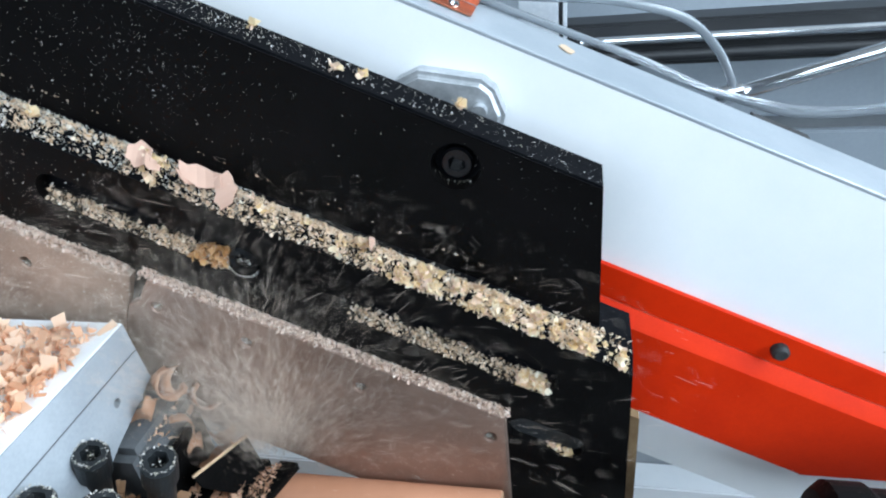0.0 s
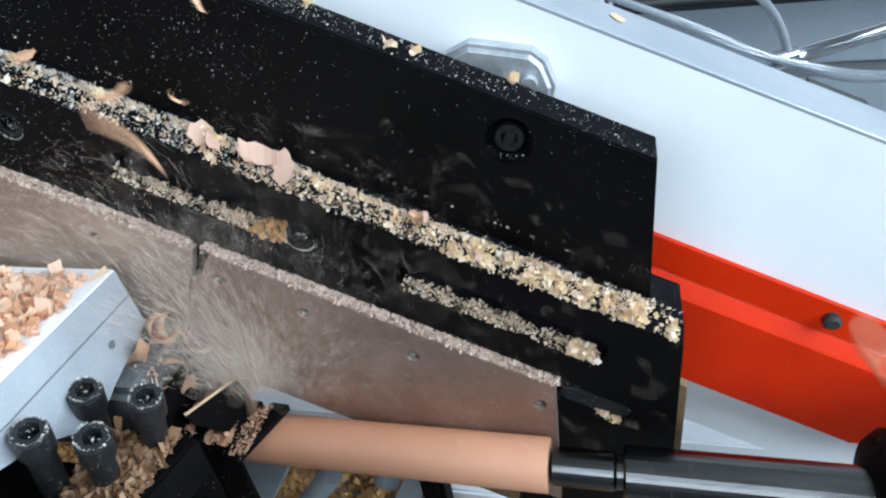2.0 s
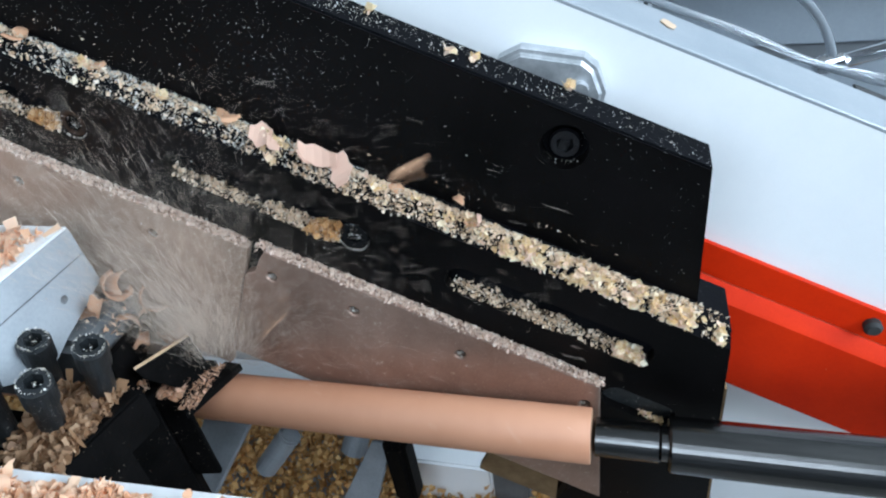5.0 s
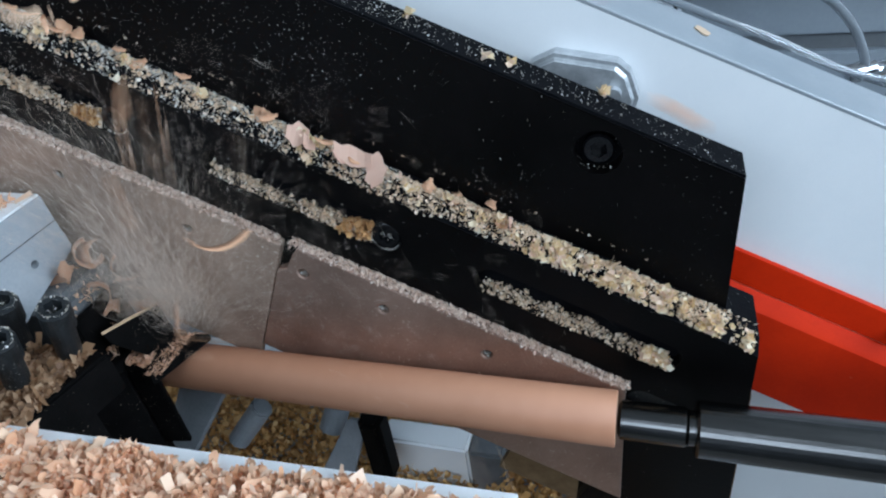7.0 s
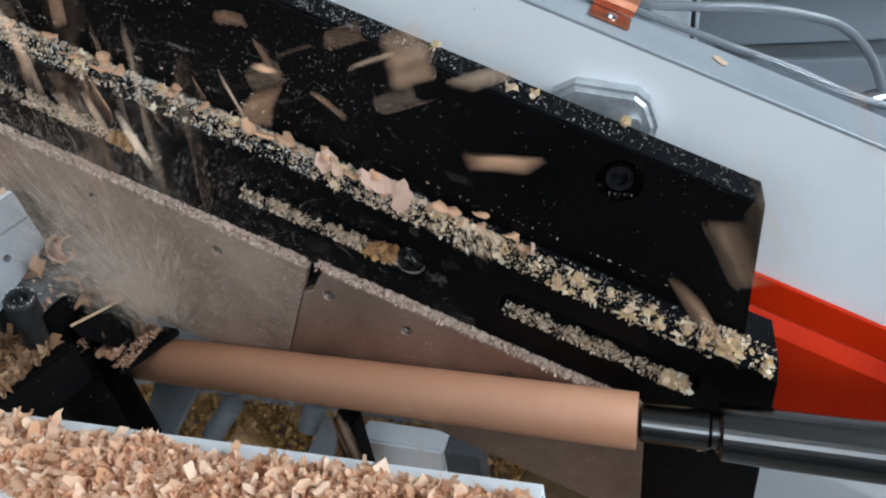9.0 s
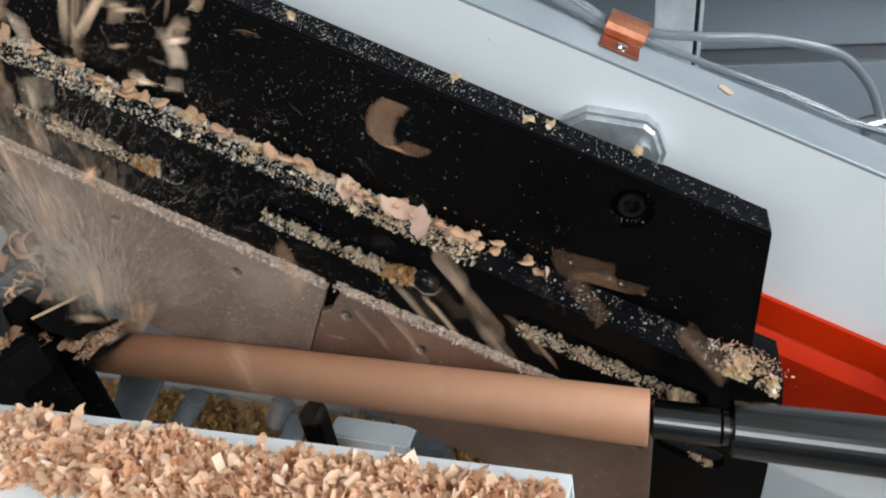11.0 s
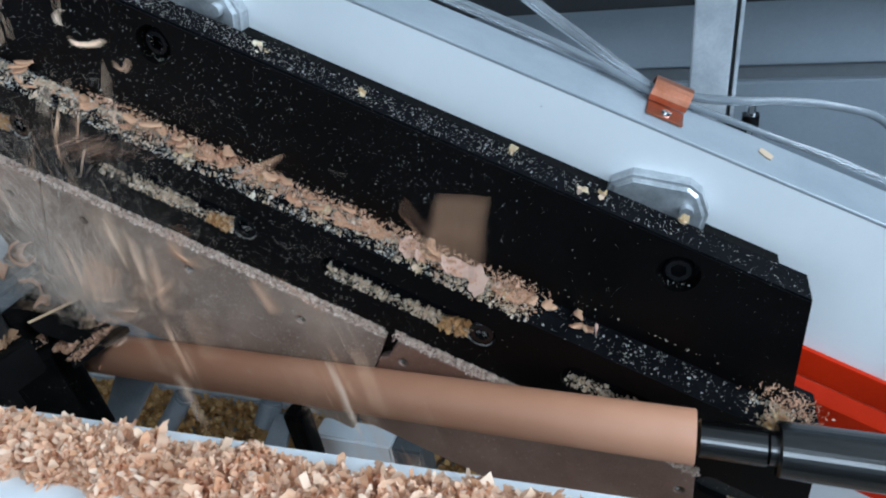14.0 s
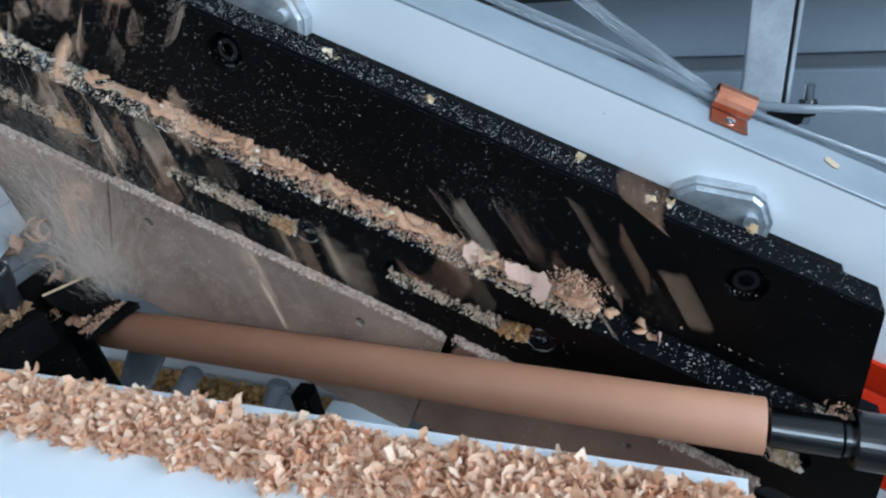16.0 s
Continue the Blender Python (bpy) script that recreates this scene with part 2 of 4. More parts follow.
def tube(points, r, seg=10, bm=None):
    """A hose along a smooth line through the points."""
    bm = bm or bmesh.new()
    ps = [Vector(p) for p in points]
    ps = [ps[0] * 2 - ps[1]] + ps + [ps[-1] * 2 - ps[-2]]
    line = []
    for i in range(1, len(ps) - 2):
        for k in range(8):
            t = k / 8
            a, b, c, d = ps[i - 1:i + 3]
            line.append(0.5 * (2 * b + (c - a) * t + (2 * a - 5 * b + 4 * c - d) * t * t + (3 * b - a - 3 * c + d) * t ** 3))
    line.append(ps[-2])
    side = Vector((0, 0, 1))
    rings = []
    for i, p in enumerate(line):
        d = (line[min(i + 1, len(line) - 1)] - line[max(i - 1, 0)]).normalized()
        side = (side - d * side.dot(d)).normalized()
        o = d.cross(side)
        rings.append([bm.verts.new(p + r * (side * math.cos(a) + o * math.sin(a))) for a in [2 * math.pi * k / seg for k in range(seg)]])
    for a, b in zip(rings, rings[1:]):
        for k in range(seg):
            bm.faces.new((a[k], a[(k + 1) % seg], b[(k + 1) % seg], b[k]))
    bm.faces.new(rings[0])
    bm.faces.new(rings[-1])
    return bm


def circle(cx, cy, r, n=28):
    return [(cx + r * math.cos(2 * math.pi * k / n), cy + r * math.sin(2 * math.pi * k / n)) for k in range(n)]


def stadium(x0, x1, cy, r, n=12):
    """A round-ended slot from x0 to x1 (over all)."""
    a = [(x1 - r + r * math.sin(math.pi * k / n), cy - r * math.cos(math.pi * k / n)) for k in range(n + 1)]
    return a + [(x0 + r - r * math.sin(math.pi * k / n), cy + r * math.cos(math.pi * k / n)) for k in range(n + 1)]


def plate(outline, holes, y0, y1, bm=None):
    """An upright plate between y0 and y1, its outline and through holes given in (u, v)."""
    bm = bm or bmesh.new()
    edges = []
    for loop in [outline] + list(holes):
        vs = [bm.verts.new((p[0], y0, p[1])) for p in loop]
        edges += [bm.edges.new((a, b)) for a, b in zip(vs, vs[1:] + vs[:1])]
    faces = [g for g in bmesh.ops.triangle_fill(bm, edges=edges, use_beauty=True)["geom"] if isinstance(g, bmesh.types.BMFace)]
    r = bmesh.ops.extrude_face_region(bm, geom=faces)
    for v in [g for g in r["geom"] if isinstance(g, bmesh.types.BMVert)]:
        v.co.y = y1
    return bm


def section(profile, ends, bm=None):
    """A bar along u with a closed profile of (y, v); ends gives u at each end as a function of v."""
    bm = bm or bmesh.new()
    a = [bm.verts.new((ends[0](v), y, v)) for y, v in profile]
    b = [bm.verts.new((ends[1](v), y, v)) for y, v in profile]
    n = len(profile)
    for k in range(n):
        bm.faces.new((a[k], a[(k + 1) % n], b[(k + 1) % n], b[k]))
    bm.faces.new(a)
    bm.faces.new(b)
    return bm


def mesh_thing(name, verts, faces, material, smooth=False):
    me = bpy.data.meshes.new(name)
    me.from_pydata(verts, [], faces)
    me.materials.append(material)
    if smooth:
        for p in me.polygons:
            p.use_smooth = True
    return new(name, me)


def flakes(rng, spots, size, curl=0.5, flat=0.6):
    """Small bent chips at the given places: three rows of two points each."""
    spots = np.asarray(spots, float)
    n = len(spots)
    s = size[0] + (size[1] - size[0]) * rng.random(n) ** 2.2
    yaw, lean, roll = rng.random(n) * 2 * np.pi, rng.normal(0, flat, n), rng.normal(0, flat, n)
    asp, bend = 0.35 + 0.65 * rng.random(n), curl * rng.normal(0.6, 0.7, n)
    verts = np.zeros((n, 6, 3))
    for j, (a, b) in enumerate([(-1, -1), (-1, 1), (0, -1.1), (0, 0.9), (1, -0.7), (1, 0.8)]):
        x, y = a * s * 0.5, b * s * 0.5 * asp * (1 + 0.3 * rng.normal(0, 1, n))
        z = bend * s * 0.5 * (a * a)
        y2, z2 = y * np.cos(roll) - z * np.sin(roll), y * np.sin(roll) + z * np.cos(roll)
        x2, z3 = x * np.cos(lean) + z2 * np.sin(lean), -x * np.sin(lean) + z2 * np.cos(lean)
        verts[:, j] = spots + np.stack([x2 * np.cos(yaw) - y2 * np.sin(yaw), x2 * np.sin(yaw) + y2 * np.cos(yaw), z3], 1)
    base = np.arange(n)[:, None] * 6
    faces = np.concatenate([base + np.array([[0, 1, 3, 2]]), base + np.array([[2, 3, 5, 4]])])
    return verts.reshape(-1, 3).tolist(), faces.tolist()


def curls(rng, spots, size, turn=(0.8, 4.0), slim=(0.12, 0.30)):
    """Slender curled shavings at the given places: seven rows of two points each."""
    spots = np.asarray(spots, float)
    n = len(spots)
    length = size[0] + (size[1] - size[0]) * rng.random(n) ** 1.8
    width = length * (slim[0] + slim[1] * rng.random(n))
    bend = turn[0] + (turn[1] - turn[0]) * rng.random(n)
    yaw, lean, roll = rng.random(n) * 2 * np.pi, rng.normal(0, 1.0, n), rng.normal(0, 1.0, n)
    skew = rng.normal(0, 0.8, n)
    verts = np.zeros((n, 14, 3))
    for k in range(7):
        a = bend * (k / 6 - 0.5)
        r = length / bend
        for j in (0, 1):
            taper = (0.5, 0.85, 1.0, 1.0, 0.95, 0.75, 0.3)[k] * (1 + 0.25 * rng.normal(0, 1, n))
            x, z = r * np.sin(a), r * (1 - np.cos(a))
            y = (j - 0.5) * width * taper + skew * width * (k / 6 - 0.5)
            y2, z2 = y * np.cos(roll) - z * np.sin(roll), y * np.sin(roll) + z * np.cos(roll)
            x2, z3 = x * np.cos(lean) + z2 * np.sin(lean), -x * np.sin(lean) + z2 * np.cos(lean)
            verts[:, 2 * k + j] = spots + np.stack([x2 * np.cos(yaw) - y2 * np.sin(yaw), x2 * np.sin(yaw) + y2 * np.cos(yaw), z3], 1)
    base = np.arange(n)[:, None] * 14
    faces = np.concatenate([base + np.array([[2 * k, 2 * k + 1, 2 * k + 3, 2 * k + 2]]) for k in range(6)])
    return verts.reshape(-1, 3).tolist(), faces.tolist()


def shaving(rng, length, width, turn, seg=9):
    """One curled shaving: a bent ribbon with ragged edges and a little thickness."""
    r = length / max(turn, 0.3)
    top = []
    twist = rng.normal(0, 0.5)
    for k in range(seg):
        t = k / (seg - 1)
        a = turn * (t - 0.5)
        w = width * (0.45 + 0.55 * math.sin(math.pi * min(max(t * 0.8 + 0.15, 0), 1))) * (1 + 0.18 * rng.normal())
        sk = twist * width * (t - 0.5)
        c = Vector((r * math.sin(a), sk, r * (1 - math.cos(a))))
        nrm = Vector((-math.sin(a), 0, math.cos(a)))
        for s in (-0.5, 0.5):
            top.append((c + Vector((0, s * w, 0)), nrm))
    verts = [tuple(p) for p, _ in top] + [tuple(p + n * 0.0005) for p, n in top]
    m, faces = 2 * seg, []
    for k in range(seg - 1):
        i = 2 * k
        faces += [(i, i + 1, i + 3, i + 2), (m + i, m + i + 2, m + i + 3, m + i + 1), (i, i + 2, m + i + 2, m + i), (i + 1, m + i + 1, m + i + 3, i + 3)]
    return verts, faces + [(0, m, m + 1, 1), (m - 2, m - 1, 2 * m - 1, 2 * m - 2)]


def cap_screw(parent, name, place, axis, head_r, head_h, shank_r, shank, material):
    """A socket cap screw: a head with a hexagonal socket, on a shank that runs down from it. place: the middle of the head's face."""
    q = Vector(axis).to_track_quat("Z", "Y").to_matrix()
    place = Vector(place)
    bm = bmesh.new()
    rings = []
    hexr = head_r * 0.58
    for d, r, n in [(-shank - head_h, shank_r, 24), (-head_h, shank_r, 24), (-head_h, head_r, 24), (-head_h * 0.12, head_r, 24), (0, head_r * 0.88, 24), (0, hexr, 24), (-head_h * 0.6, hexr * 0.95, 24)]:
        rings.append([bm.verts.new(place + q @ Vector((r * math.cos(2 * math.pi * k / n), r * math.sin(2 * math.pi * k / n), d))) for k in range(n)])
    for a, b in zip(rings, rings[1:]):
        for k in range(24):
            bm.faces.new((a[k], a[(k + 1) % 24], b[(k + 1) % 24], b[k]))
    bm.faces.new(rings[0])
    bm.faces.new(rings[-1])
    for k, v in enumerate(rings[5] + rings[6]):
        c = place + q @ Vector((0, 0, (q.inverted() @ (v.co - place)).z))
        a = (k % 24) * 2 * math.pi / 24
        v.co = c + (v.co - c) * (math.cos(math.pi / 6) / math.cos((a % (math.pi / 3)) - math.pi / 6))
    return part(name, bm, material, parent)


# ---- the room: an unseen shell, its walls dim to deepen reflections ----
def wall(name, lo, hi, material, opening=None):
    """A wall with thickness; opening: (axis, lo, hi, zlo, zhi) leaves a gap in it for a lamp."""
    if not opening:
        return tagged(part(name, box(lo, hi), material), kind="structure", label="painted workshop wall", category="wall")
    ax, a, b, z0, z1 = opening
    bm = bmesh.new()
    for part_lo, part_hi in (((lo[ax], lo[2]), (a, hi[2])), ((b, lo[2]), (hi[ax], hi[2])), ((a, lo[2]), (b, z0)), ((a, z1), (b, hi[2]))):
        l, h = list(lo), list(hi)
        l[ax], l[2], h[ax], h[2] = part_lo[0], part_lo[1], part_hi[0], part_hi[1]
        box(l, h, bm=bm)
    return tagged(part(name, bm, material), kind="structure", label="unseen painted workshop wall with an opening for an area lamp", category="wall")


tagged(part("floor", box((-2.4, -2.0, -1.15), (2.0, 1.6, -1.05)), CONCRETE), "grey concrete workshop floor", "floor", kind="structure")
tagged(part("ceiling", box((-2.4, -2.0, 1.95), (2.0, 1.6, 2.05)), CEIL), "white painted workshop ceiling", "ceiling", kind="structure")
wall("wall_north", (-2.4, 1.5, -1.05), (2.0, 1.6, 1.95), WALLP)
wall("wall_south", (-2.4, -2.0, -1.05), (2.0, -1.9, 1.95), WALLP, (0, -1.3, 0.9, 0.85, 1.85))
wall("wall_east", (1.9, -1.9, -1.05), (2.0, 1.5, 1.95), WALLP, (1, -1.1, 1.3, 0.45, 1.75))
wall("wall_west", (-2.4, -1.9, -1.05), (-2.3, 1.5, 1.95), WALLP)

# ---- the knife beam, in its own frame: u along the beam, y to the back, v across it ----
ALPHA = 25.15
CA, SA = math.cos(radians(ALPHA)), math.sin(radians(ALPHA))


def plumb(x):
    """A plumb end cut at x: u as a function of v."""
    return lambda v: (x - v * SA) / CA


beam = thing("knife_head", "black steel knife head with slotted blocks and bolted knife plates", "machine part")
carrier = thing("white_carrier", "white powder-coated carrier with grey flange and silver brackets", "machine part")
red_cover = thing("red_guard", "glossy red sheet-metal guard bolted beside the black blocks", "machine guard")
on_beam = [carrier, red_cover]
LEFT = lambda v: -1.05
# upper block: a front layer with counterbored holes and the body behind it
end = plumb(0.060)
up_holes = [circle(u, 0.202, 0.0135) for u in (-0.1135, -0.4885, -0.8635)]
part("upper_block_face", plate([(-1.05, 0.1395), (end(0.1395), 0.1395), (end(0.2215), 0.2215), (-1.05, 0.2215)], up_holes, 0.046, 0.058), BLACK, beam, "black steel block with counterbored holes")
part("upper_block", section([(0.0582, 0.1395), (0.0582, 0.2217), (0.0462, 0.2217), (0.0466, 0.2232), (0.072, 0.2236), (0.072, 0.1395)], (LEFT, end)), BLACK_TOP, beam)
for u in (-0.1135, -0.4885, -0.8635):
    cap_screw(beam, "bolt", (u, 0.0500, 0.202), (0, -1, 0), 0.0090, 0.012, 0.006, 0.02, BOLT)
part("spacer", section([(0.0722, -0.02), (0.0722, 0.196), (0.134, 0.196), (0.134, -0.02)], (LEFT, plumb(0.052))), BLACK_DARK, beam, "dark spacer behind the block")
# lower block: slotted front layer, chamfered top
lend = plumb(0.079)
slots = [stadium(u - 0.128, u + 0.011, 0.1005, 0.0105) for u in (-0.019, -0.209, -0.399, -0.589, -0.779)]
low_slot = stadium(-0.021, 0.030, 0.0570, 0.0095)
part("lower_block_face", plate([(-1.05, -0.034), (0.002, -0.034), (0.002, -0.075), (lend(-0.075), -0.075), (lend(0.130), 0.130), (-1.05, 0.130)], slots + [low_slot], 0.0265, 0.036), BLACK, beam, "black steel block with long slots")
part("lower_block", section([(0.0362, -0.034), (0.0362, 0.1300), (0.0267, 0.1302), (0.0330, 0.1393), (0.072, 0.1393), (0.072, -0.034)], (LEFT, lend)), BLACK_TOP, beam)
# added dark strip where the gap under the block would show bright
part("lower_web", section([(0.0366, -0.060), (0.0366, -0.0344), (0.0716, -0.0344), (0.0716, -0.060)], (LEFT, lambda v: 0.0010)), BLACK_DARK, beam)
part("block_foot", section([(0.0362, -0.075), (0.0362, -0.0342), (0.072, -0.0342), (0.072, -0.075)], (lambda v: 0.002, lend)), BLACK_DARK, beam)
part("slot_floor", plate(stadium(-0.0207, 0.0297, 0.0570, 0.0092), [], 0.0325, 0.0361), BOLT_DUSTY, beam, "grey steel floor of the short slot")
for u in (-0.209, -0.399, -0.589, -0.779):
    cap_screw(beam, "bolt", (u, 0.0285, 0.1005), (0, -1, 0), 0.0100, 0.0075, 0.006, 0.02, BOLT)
part("backing_plate", section([(0.0725, -0.14), (0.0725, 0.06), (0.08, 0.06), (0.08, -0.14)], (lambda v: -0.05, plumb(0.090))), RUST, beam, "brown dusty backing plate")


def knife(u0, u1, top, holes, right_plumb=None, material=None, notch=(), deep=0.108):
    k = (lambda v: u1) if right_plumb is None else plumb(right_plumb)
    o = [(u0, top - deep), (k(top - deep), top - deep), (k(top), top)] + (list(notch) or [(u0, top)])
    ob = part("knife", plate(o, [circle(u, v, 0.0037, 16) for u, v in holes], 0.0185, 0.0262), material or KNIFE, beam, "dusty brown-grey steel knife plate")
    bv = ob.modifiers.new("edge", "BEVEL")
    bv.width, bv.segments, bv.limit_method, bv.angle_limit = 0.0012, 2, "ANGLE", radians(40)
    return ob


knife(-0.2716, -0.02, 0.0685, [(-0.0293, 0.0480), (-0.1180, 0.0478), (-0.1944, 0.0482), (-0.2532, 0.0490)], 0.004, notch=[(-0.2610, 0.0685), (-0.2636, 0.0600), (-0.2652, 0.0475), (-0.2716, 0.0420)])
knife(-0.567, -0.2722, 0.0655, [(-0.339, 0.0445), (-0.436, 0.0430), (-0.53, 0.043)], material=KNIFE_DUSTY, deep=0.122)
knife(-0.83, -0.5685, 0.0635, [(-0.598, 0.0350), (-0.70, 0.035)], material=KNIFE_DUSTY, deep=0.122)

# white carrier with its grey flange
part("carrier_face", section([(0.1345, -0.03), (0.1345, 0.2456), (0.150, 0.2456), (0.150, -0.03)], (LEFT, lambda v: 0.75)), WHITE, carrier, "white powder-coated carrier")
part("carrier_flange", section([(0.1346, 0.2458), (0.1346, 0.2476), (0.1356, 0.2484), (0.190, 0.249), (0.190, 0.2458)], (LEFT, lambda v: 0.75)), FLANGE, carrier, "grey-white flange with stains")

# red guard beside the blocks: a flat top strip, a step, and the front
part("red_strip", plate([(-0.03, 0.108), (0.62, 0.108), (0.62, 0.1325), (-0.03, 0.1325)], [], 0.1285, 0.1335), RED, red_cover)
part("front_sheet", section([(0.121, 0.024), (0.119, 0.026), (0.119, 0.0965), (0.1205, 0.0985), (0.1283, 0.1078), (0.1283, 0.024)], (lambda v: 0.0, lambda v: 0.232 + (v - 0.024) * 0.5)), RED, red_cover, "glossy red sheet-metal guard")
part("red_wing", plate([(0.2325, 0.024), (0.62, 0.205), (0.62, 0.108), (0.27, 0.108)], [], 0.120, 0.1283), RED, red_cover)
part("knob", lathe([(0, 0.0062), (0.005, 0.0062), (0.0075, 0.0042)], (0.1528, 0.1285, 0.1207), (0, -1, 0), 24), RUBBER, red_cover, "black rubber stop")
# silver bracket, hose clip and hoses on the carrier
for du in (0.0, -0.375):
    bm = plate([(u + du, v) for u, v in ((-0.168, 0.192), (-0.168, 0.2025), (-0.157, 0.2145), (-0.118, 0.2245), (-0.108, 0.2215), (-0.096, 0.209), (-0.0925, 0.192))], [], 0.119, 0.1343)
    bmesh.ops.bevel(bm, geom=[e for e in bm.edges if all(abs(v.co.y - 0.119) < 1e-4 for v in e.verts) and len(e.link_faces) == 2 and e.calc_face_angle(0) > 0.5], offset=0.004, segments=3, affect="EDGES")
    bracket = part("bracket", bm, SILVER, carrier, "silver cast bracket")
    part("bracket_pin", rod((-0.112 + du, 0.119, 0.207), (-0.112 + du, 0.113, 0.207), 0.005), SILVER, bracket)
sleeve = bmesh.new()
for k in range(11):
    a = -0.2 + (math.pi + 0.4) * k / 10
    for u in (-0.167, -0.138):
        for r in (0.0105, 0.0118):
            sleeve.verts.new((u, 0.184 - r * math.cos(a), 0.2535 + r * math.sin(a)))
sleeve.verts.ensure_lookup_table()
for k in range(10):
    i = 4 * k
    v = sleeve.verts
    for q in ((i, i + 2, i + 6, i + 4), (i + 1, i + 5, i + 7, i + 3), (i, i + 4, i + 5, i + 1), (i + 2, i + 3, i + 7, i + 6)):
        sleeve.faces.new([v[j] for j in q])
clip = tagged(part("hose_clip", sleeve, COPPER), "bent copper hose clip screwed to the grey flange", "clip")
on_beam.append(clip)
part("tab", box((-0.1665, 0.150, 0.2492), (-0.1385, 0.1735, 0.2506), 0.0005), COPPER, clip)
part("clip_screw", lathe([(0, 0.004), (0.0016, 0.0035), (0.0022, 0.002)], (-0.152, 0.160, 0.2507), (0, 0, 1), 16), CHROME, clip)


def hose(points, r, material, label):
    ob = tagged(part("air_hose", tube(points, r), material, smooth=True), label, "hose", "hoses on the flange")
    on_beam.append(ob)


hose([(-0.165, 0.188, 0.254), (-0.210, 0.200, 0.258), (-0.262, 0.22, 0.263), (-0.33, 0.22, 0.282), (-0.42, 0.2, 0.31)], 0.0032, HOSE, "clear plastic hose leading up from the clip")
hose([(-0.165, 0.186, 0.2555), (-0.215, 0.203, 0.262), (-0.272, 0.222, 0.270), (-0.34, 0.222, 0.290), (-0.42, 0.2, 0.318)], 0.0022, HOSE, "thin clear plastic hose beside another")
hose([(-0.165, 0.181, 0.253), (-0.205, 0.188, 0.2545), (-0.26, 0.197, 0.2545), (-0.40, 0.2, 0.254), (-0.7, 0.2, 0.254)], 0.0032, SMOKY, "smoky clear hose lying along the flange")
hose([(-0.170, 0.1885, 0.2525), (-0.230, 0.193, 0.2520), (-0.32, 0.194, 0.2525), (-0.45, 0.193, 0.2525), (-0.7, 0.193, 0.2525)], 0.0022, HOSE, "thin clear hose lying along the flange")
hose([(-0.168, 0.186, 0.255), (-0.135, 0.196, 0.2565), (-0.1045, 0.2, 0.265), (-0.06, 0.22, 0.276), (-0.02, 0.235, 0.281), (0.010, 0.25, 0.279), (0.040, 0.26, 0.2665), (0.060, 0.26, 0.251), (0.068, 0.26, 0.241)], 0.0035, SMOKY, "smoky grey air hose in a loop to the pipe")
hose([(-0.168, 0.180, 0.2535), (-0.136, 0.188, 0.2525), (-0.0676, 0.195, 0.2525), (-0.02, 0.205, 0.2518), (0.030, 0.215, 0.2480), (0.070, 0.23, 0.2465), (0.1006, 0.23, 0.2506), (0.1288, 0.23, 0.2619), (0.155, 0.23, 0.276), (0.26, 0.24, 0.33)], 0.0028, SMOKY, "smoky clear hose leaving the flange")
hose([(-0.168, 0.184, 0.2530), (-0.10, 0.192, 0.2522), (-0.03, 0.199, 0.2520), (0.030, 0.209, 0.2500), (0.075, 0.226, 0.2515), (0.1046, 0.23, 0.2566), (0.1328, 0.23, 0.2679), (0.162, 0.23, 0.284), (0.26, 0.24, 0.338)], 0.0020, HOSE, "thin clear hose leaving the flange")
pipe = tagged(part("chrome_pipe", rod((0.066, 0.262, 0.238), (0.330, 0.34, 0.43), 0.0062), CHROME, smooth=True), "bright chrome pipe behind the flange", "pipe")
on_beam.append(pipe)
part("fitting", lathe([(0, 0.008), (0.012, 0.008), (0.013, 0.006), (0.02, 0.006)], (0.058, 0.26, 0.234), (0.7, 0.1, 0.6), 16), CHROME, pipe)
blob = bmesh.new()
ring = [blob.verts.new((-0.074 + (0.0055 + 0.0018 * math.sin(3.1 * k)) * math.cos(k * 0.4833), 0.166 + (0.006 + 0.002 * math.sin(5.3 * k)) * math.sin(k * 0.4833), 0.2492)) for k in range(13)]
top = bmesh.ops.extrude_face_region(blob, geom=[blob.faces.new(ring)])
for v in [g for g in top["geom"] if isinstance(g, bmesh.types.BMVert)]:
    v.co.z += 0.0005
part("stain", blob, FINE, carrier, "pale ochre glue stain")
part("strap", box((0.07, 0.191, 0.2435), (0.115, 0.215, 0.2455), 0.0005), RUBBER, carrier)

# ---- the roller and its centre ----
roller = thing("wooden_roller", "smooth pinkish turned beech roller, spinning between centres", "workpiece")
body = part("turned_body", lathe([(0.0004, 0.0176), (0.001, 0.018), (0.60, 0.018)], (0, 0, 0), (-1, 0, 0), 64), WOOD, roller)
part("end_face", lathe([(0.0001, 0.0150), (0.0003, 0.0174)], (0, 0, 0), (-1, 0, 0), 48), END_GRAIN, roller, "brown end-grain face")
part("uncut_end", lathe([(0.6002, 0.0182), (0.62, 0.0225), (0.95, 0.0225)], (0, 0, 0), (-1, 0, 0), 48), WOODRAW, roller, "rough uncut end of the blank")
for p in body.data.polygons:
    p.use_smooth = len(p.vertices) == 4
centre = thing("tailstock_centre", "ground steel tailstock shaft with a dark hub", "machine part")
part("thin_shaft", lathe([(0, 0.009), (0.002, 0.0124), (0.040, 0.0124), (0.042, 0.011), (0.046, 0.011)], (0.0005, 0, 0), (1, 0, 0), 40), STEEL, centre, smooth=False)
part("thick_shaft", lathe([(0, 0.016), (0.0015, 0.0175), (0.138, 0.0175)], (0.0465, 0, 0), (1, 0, 0), 40), STEEL, centre)
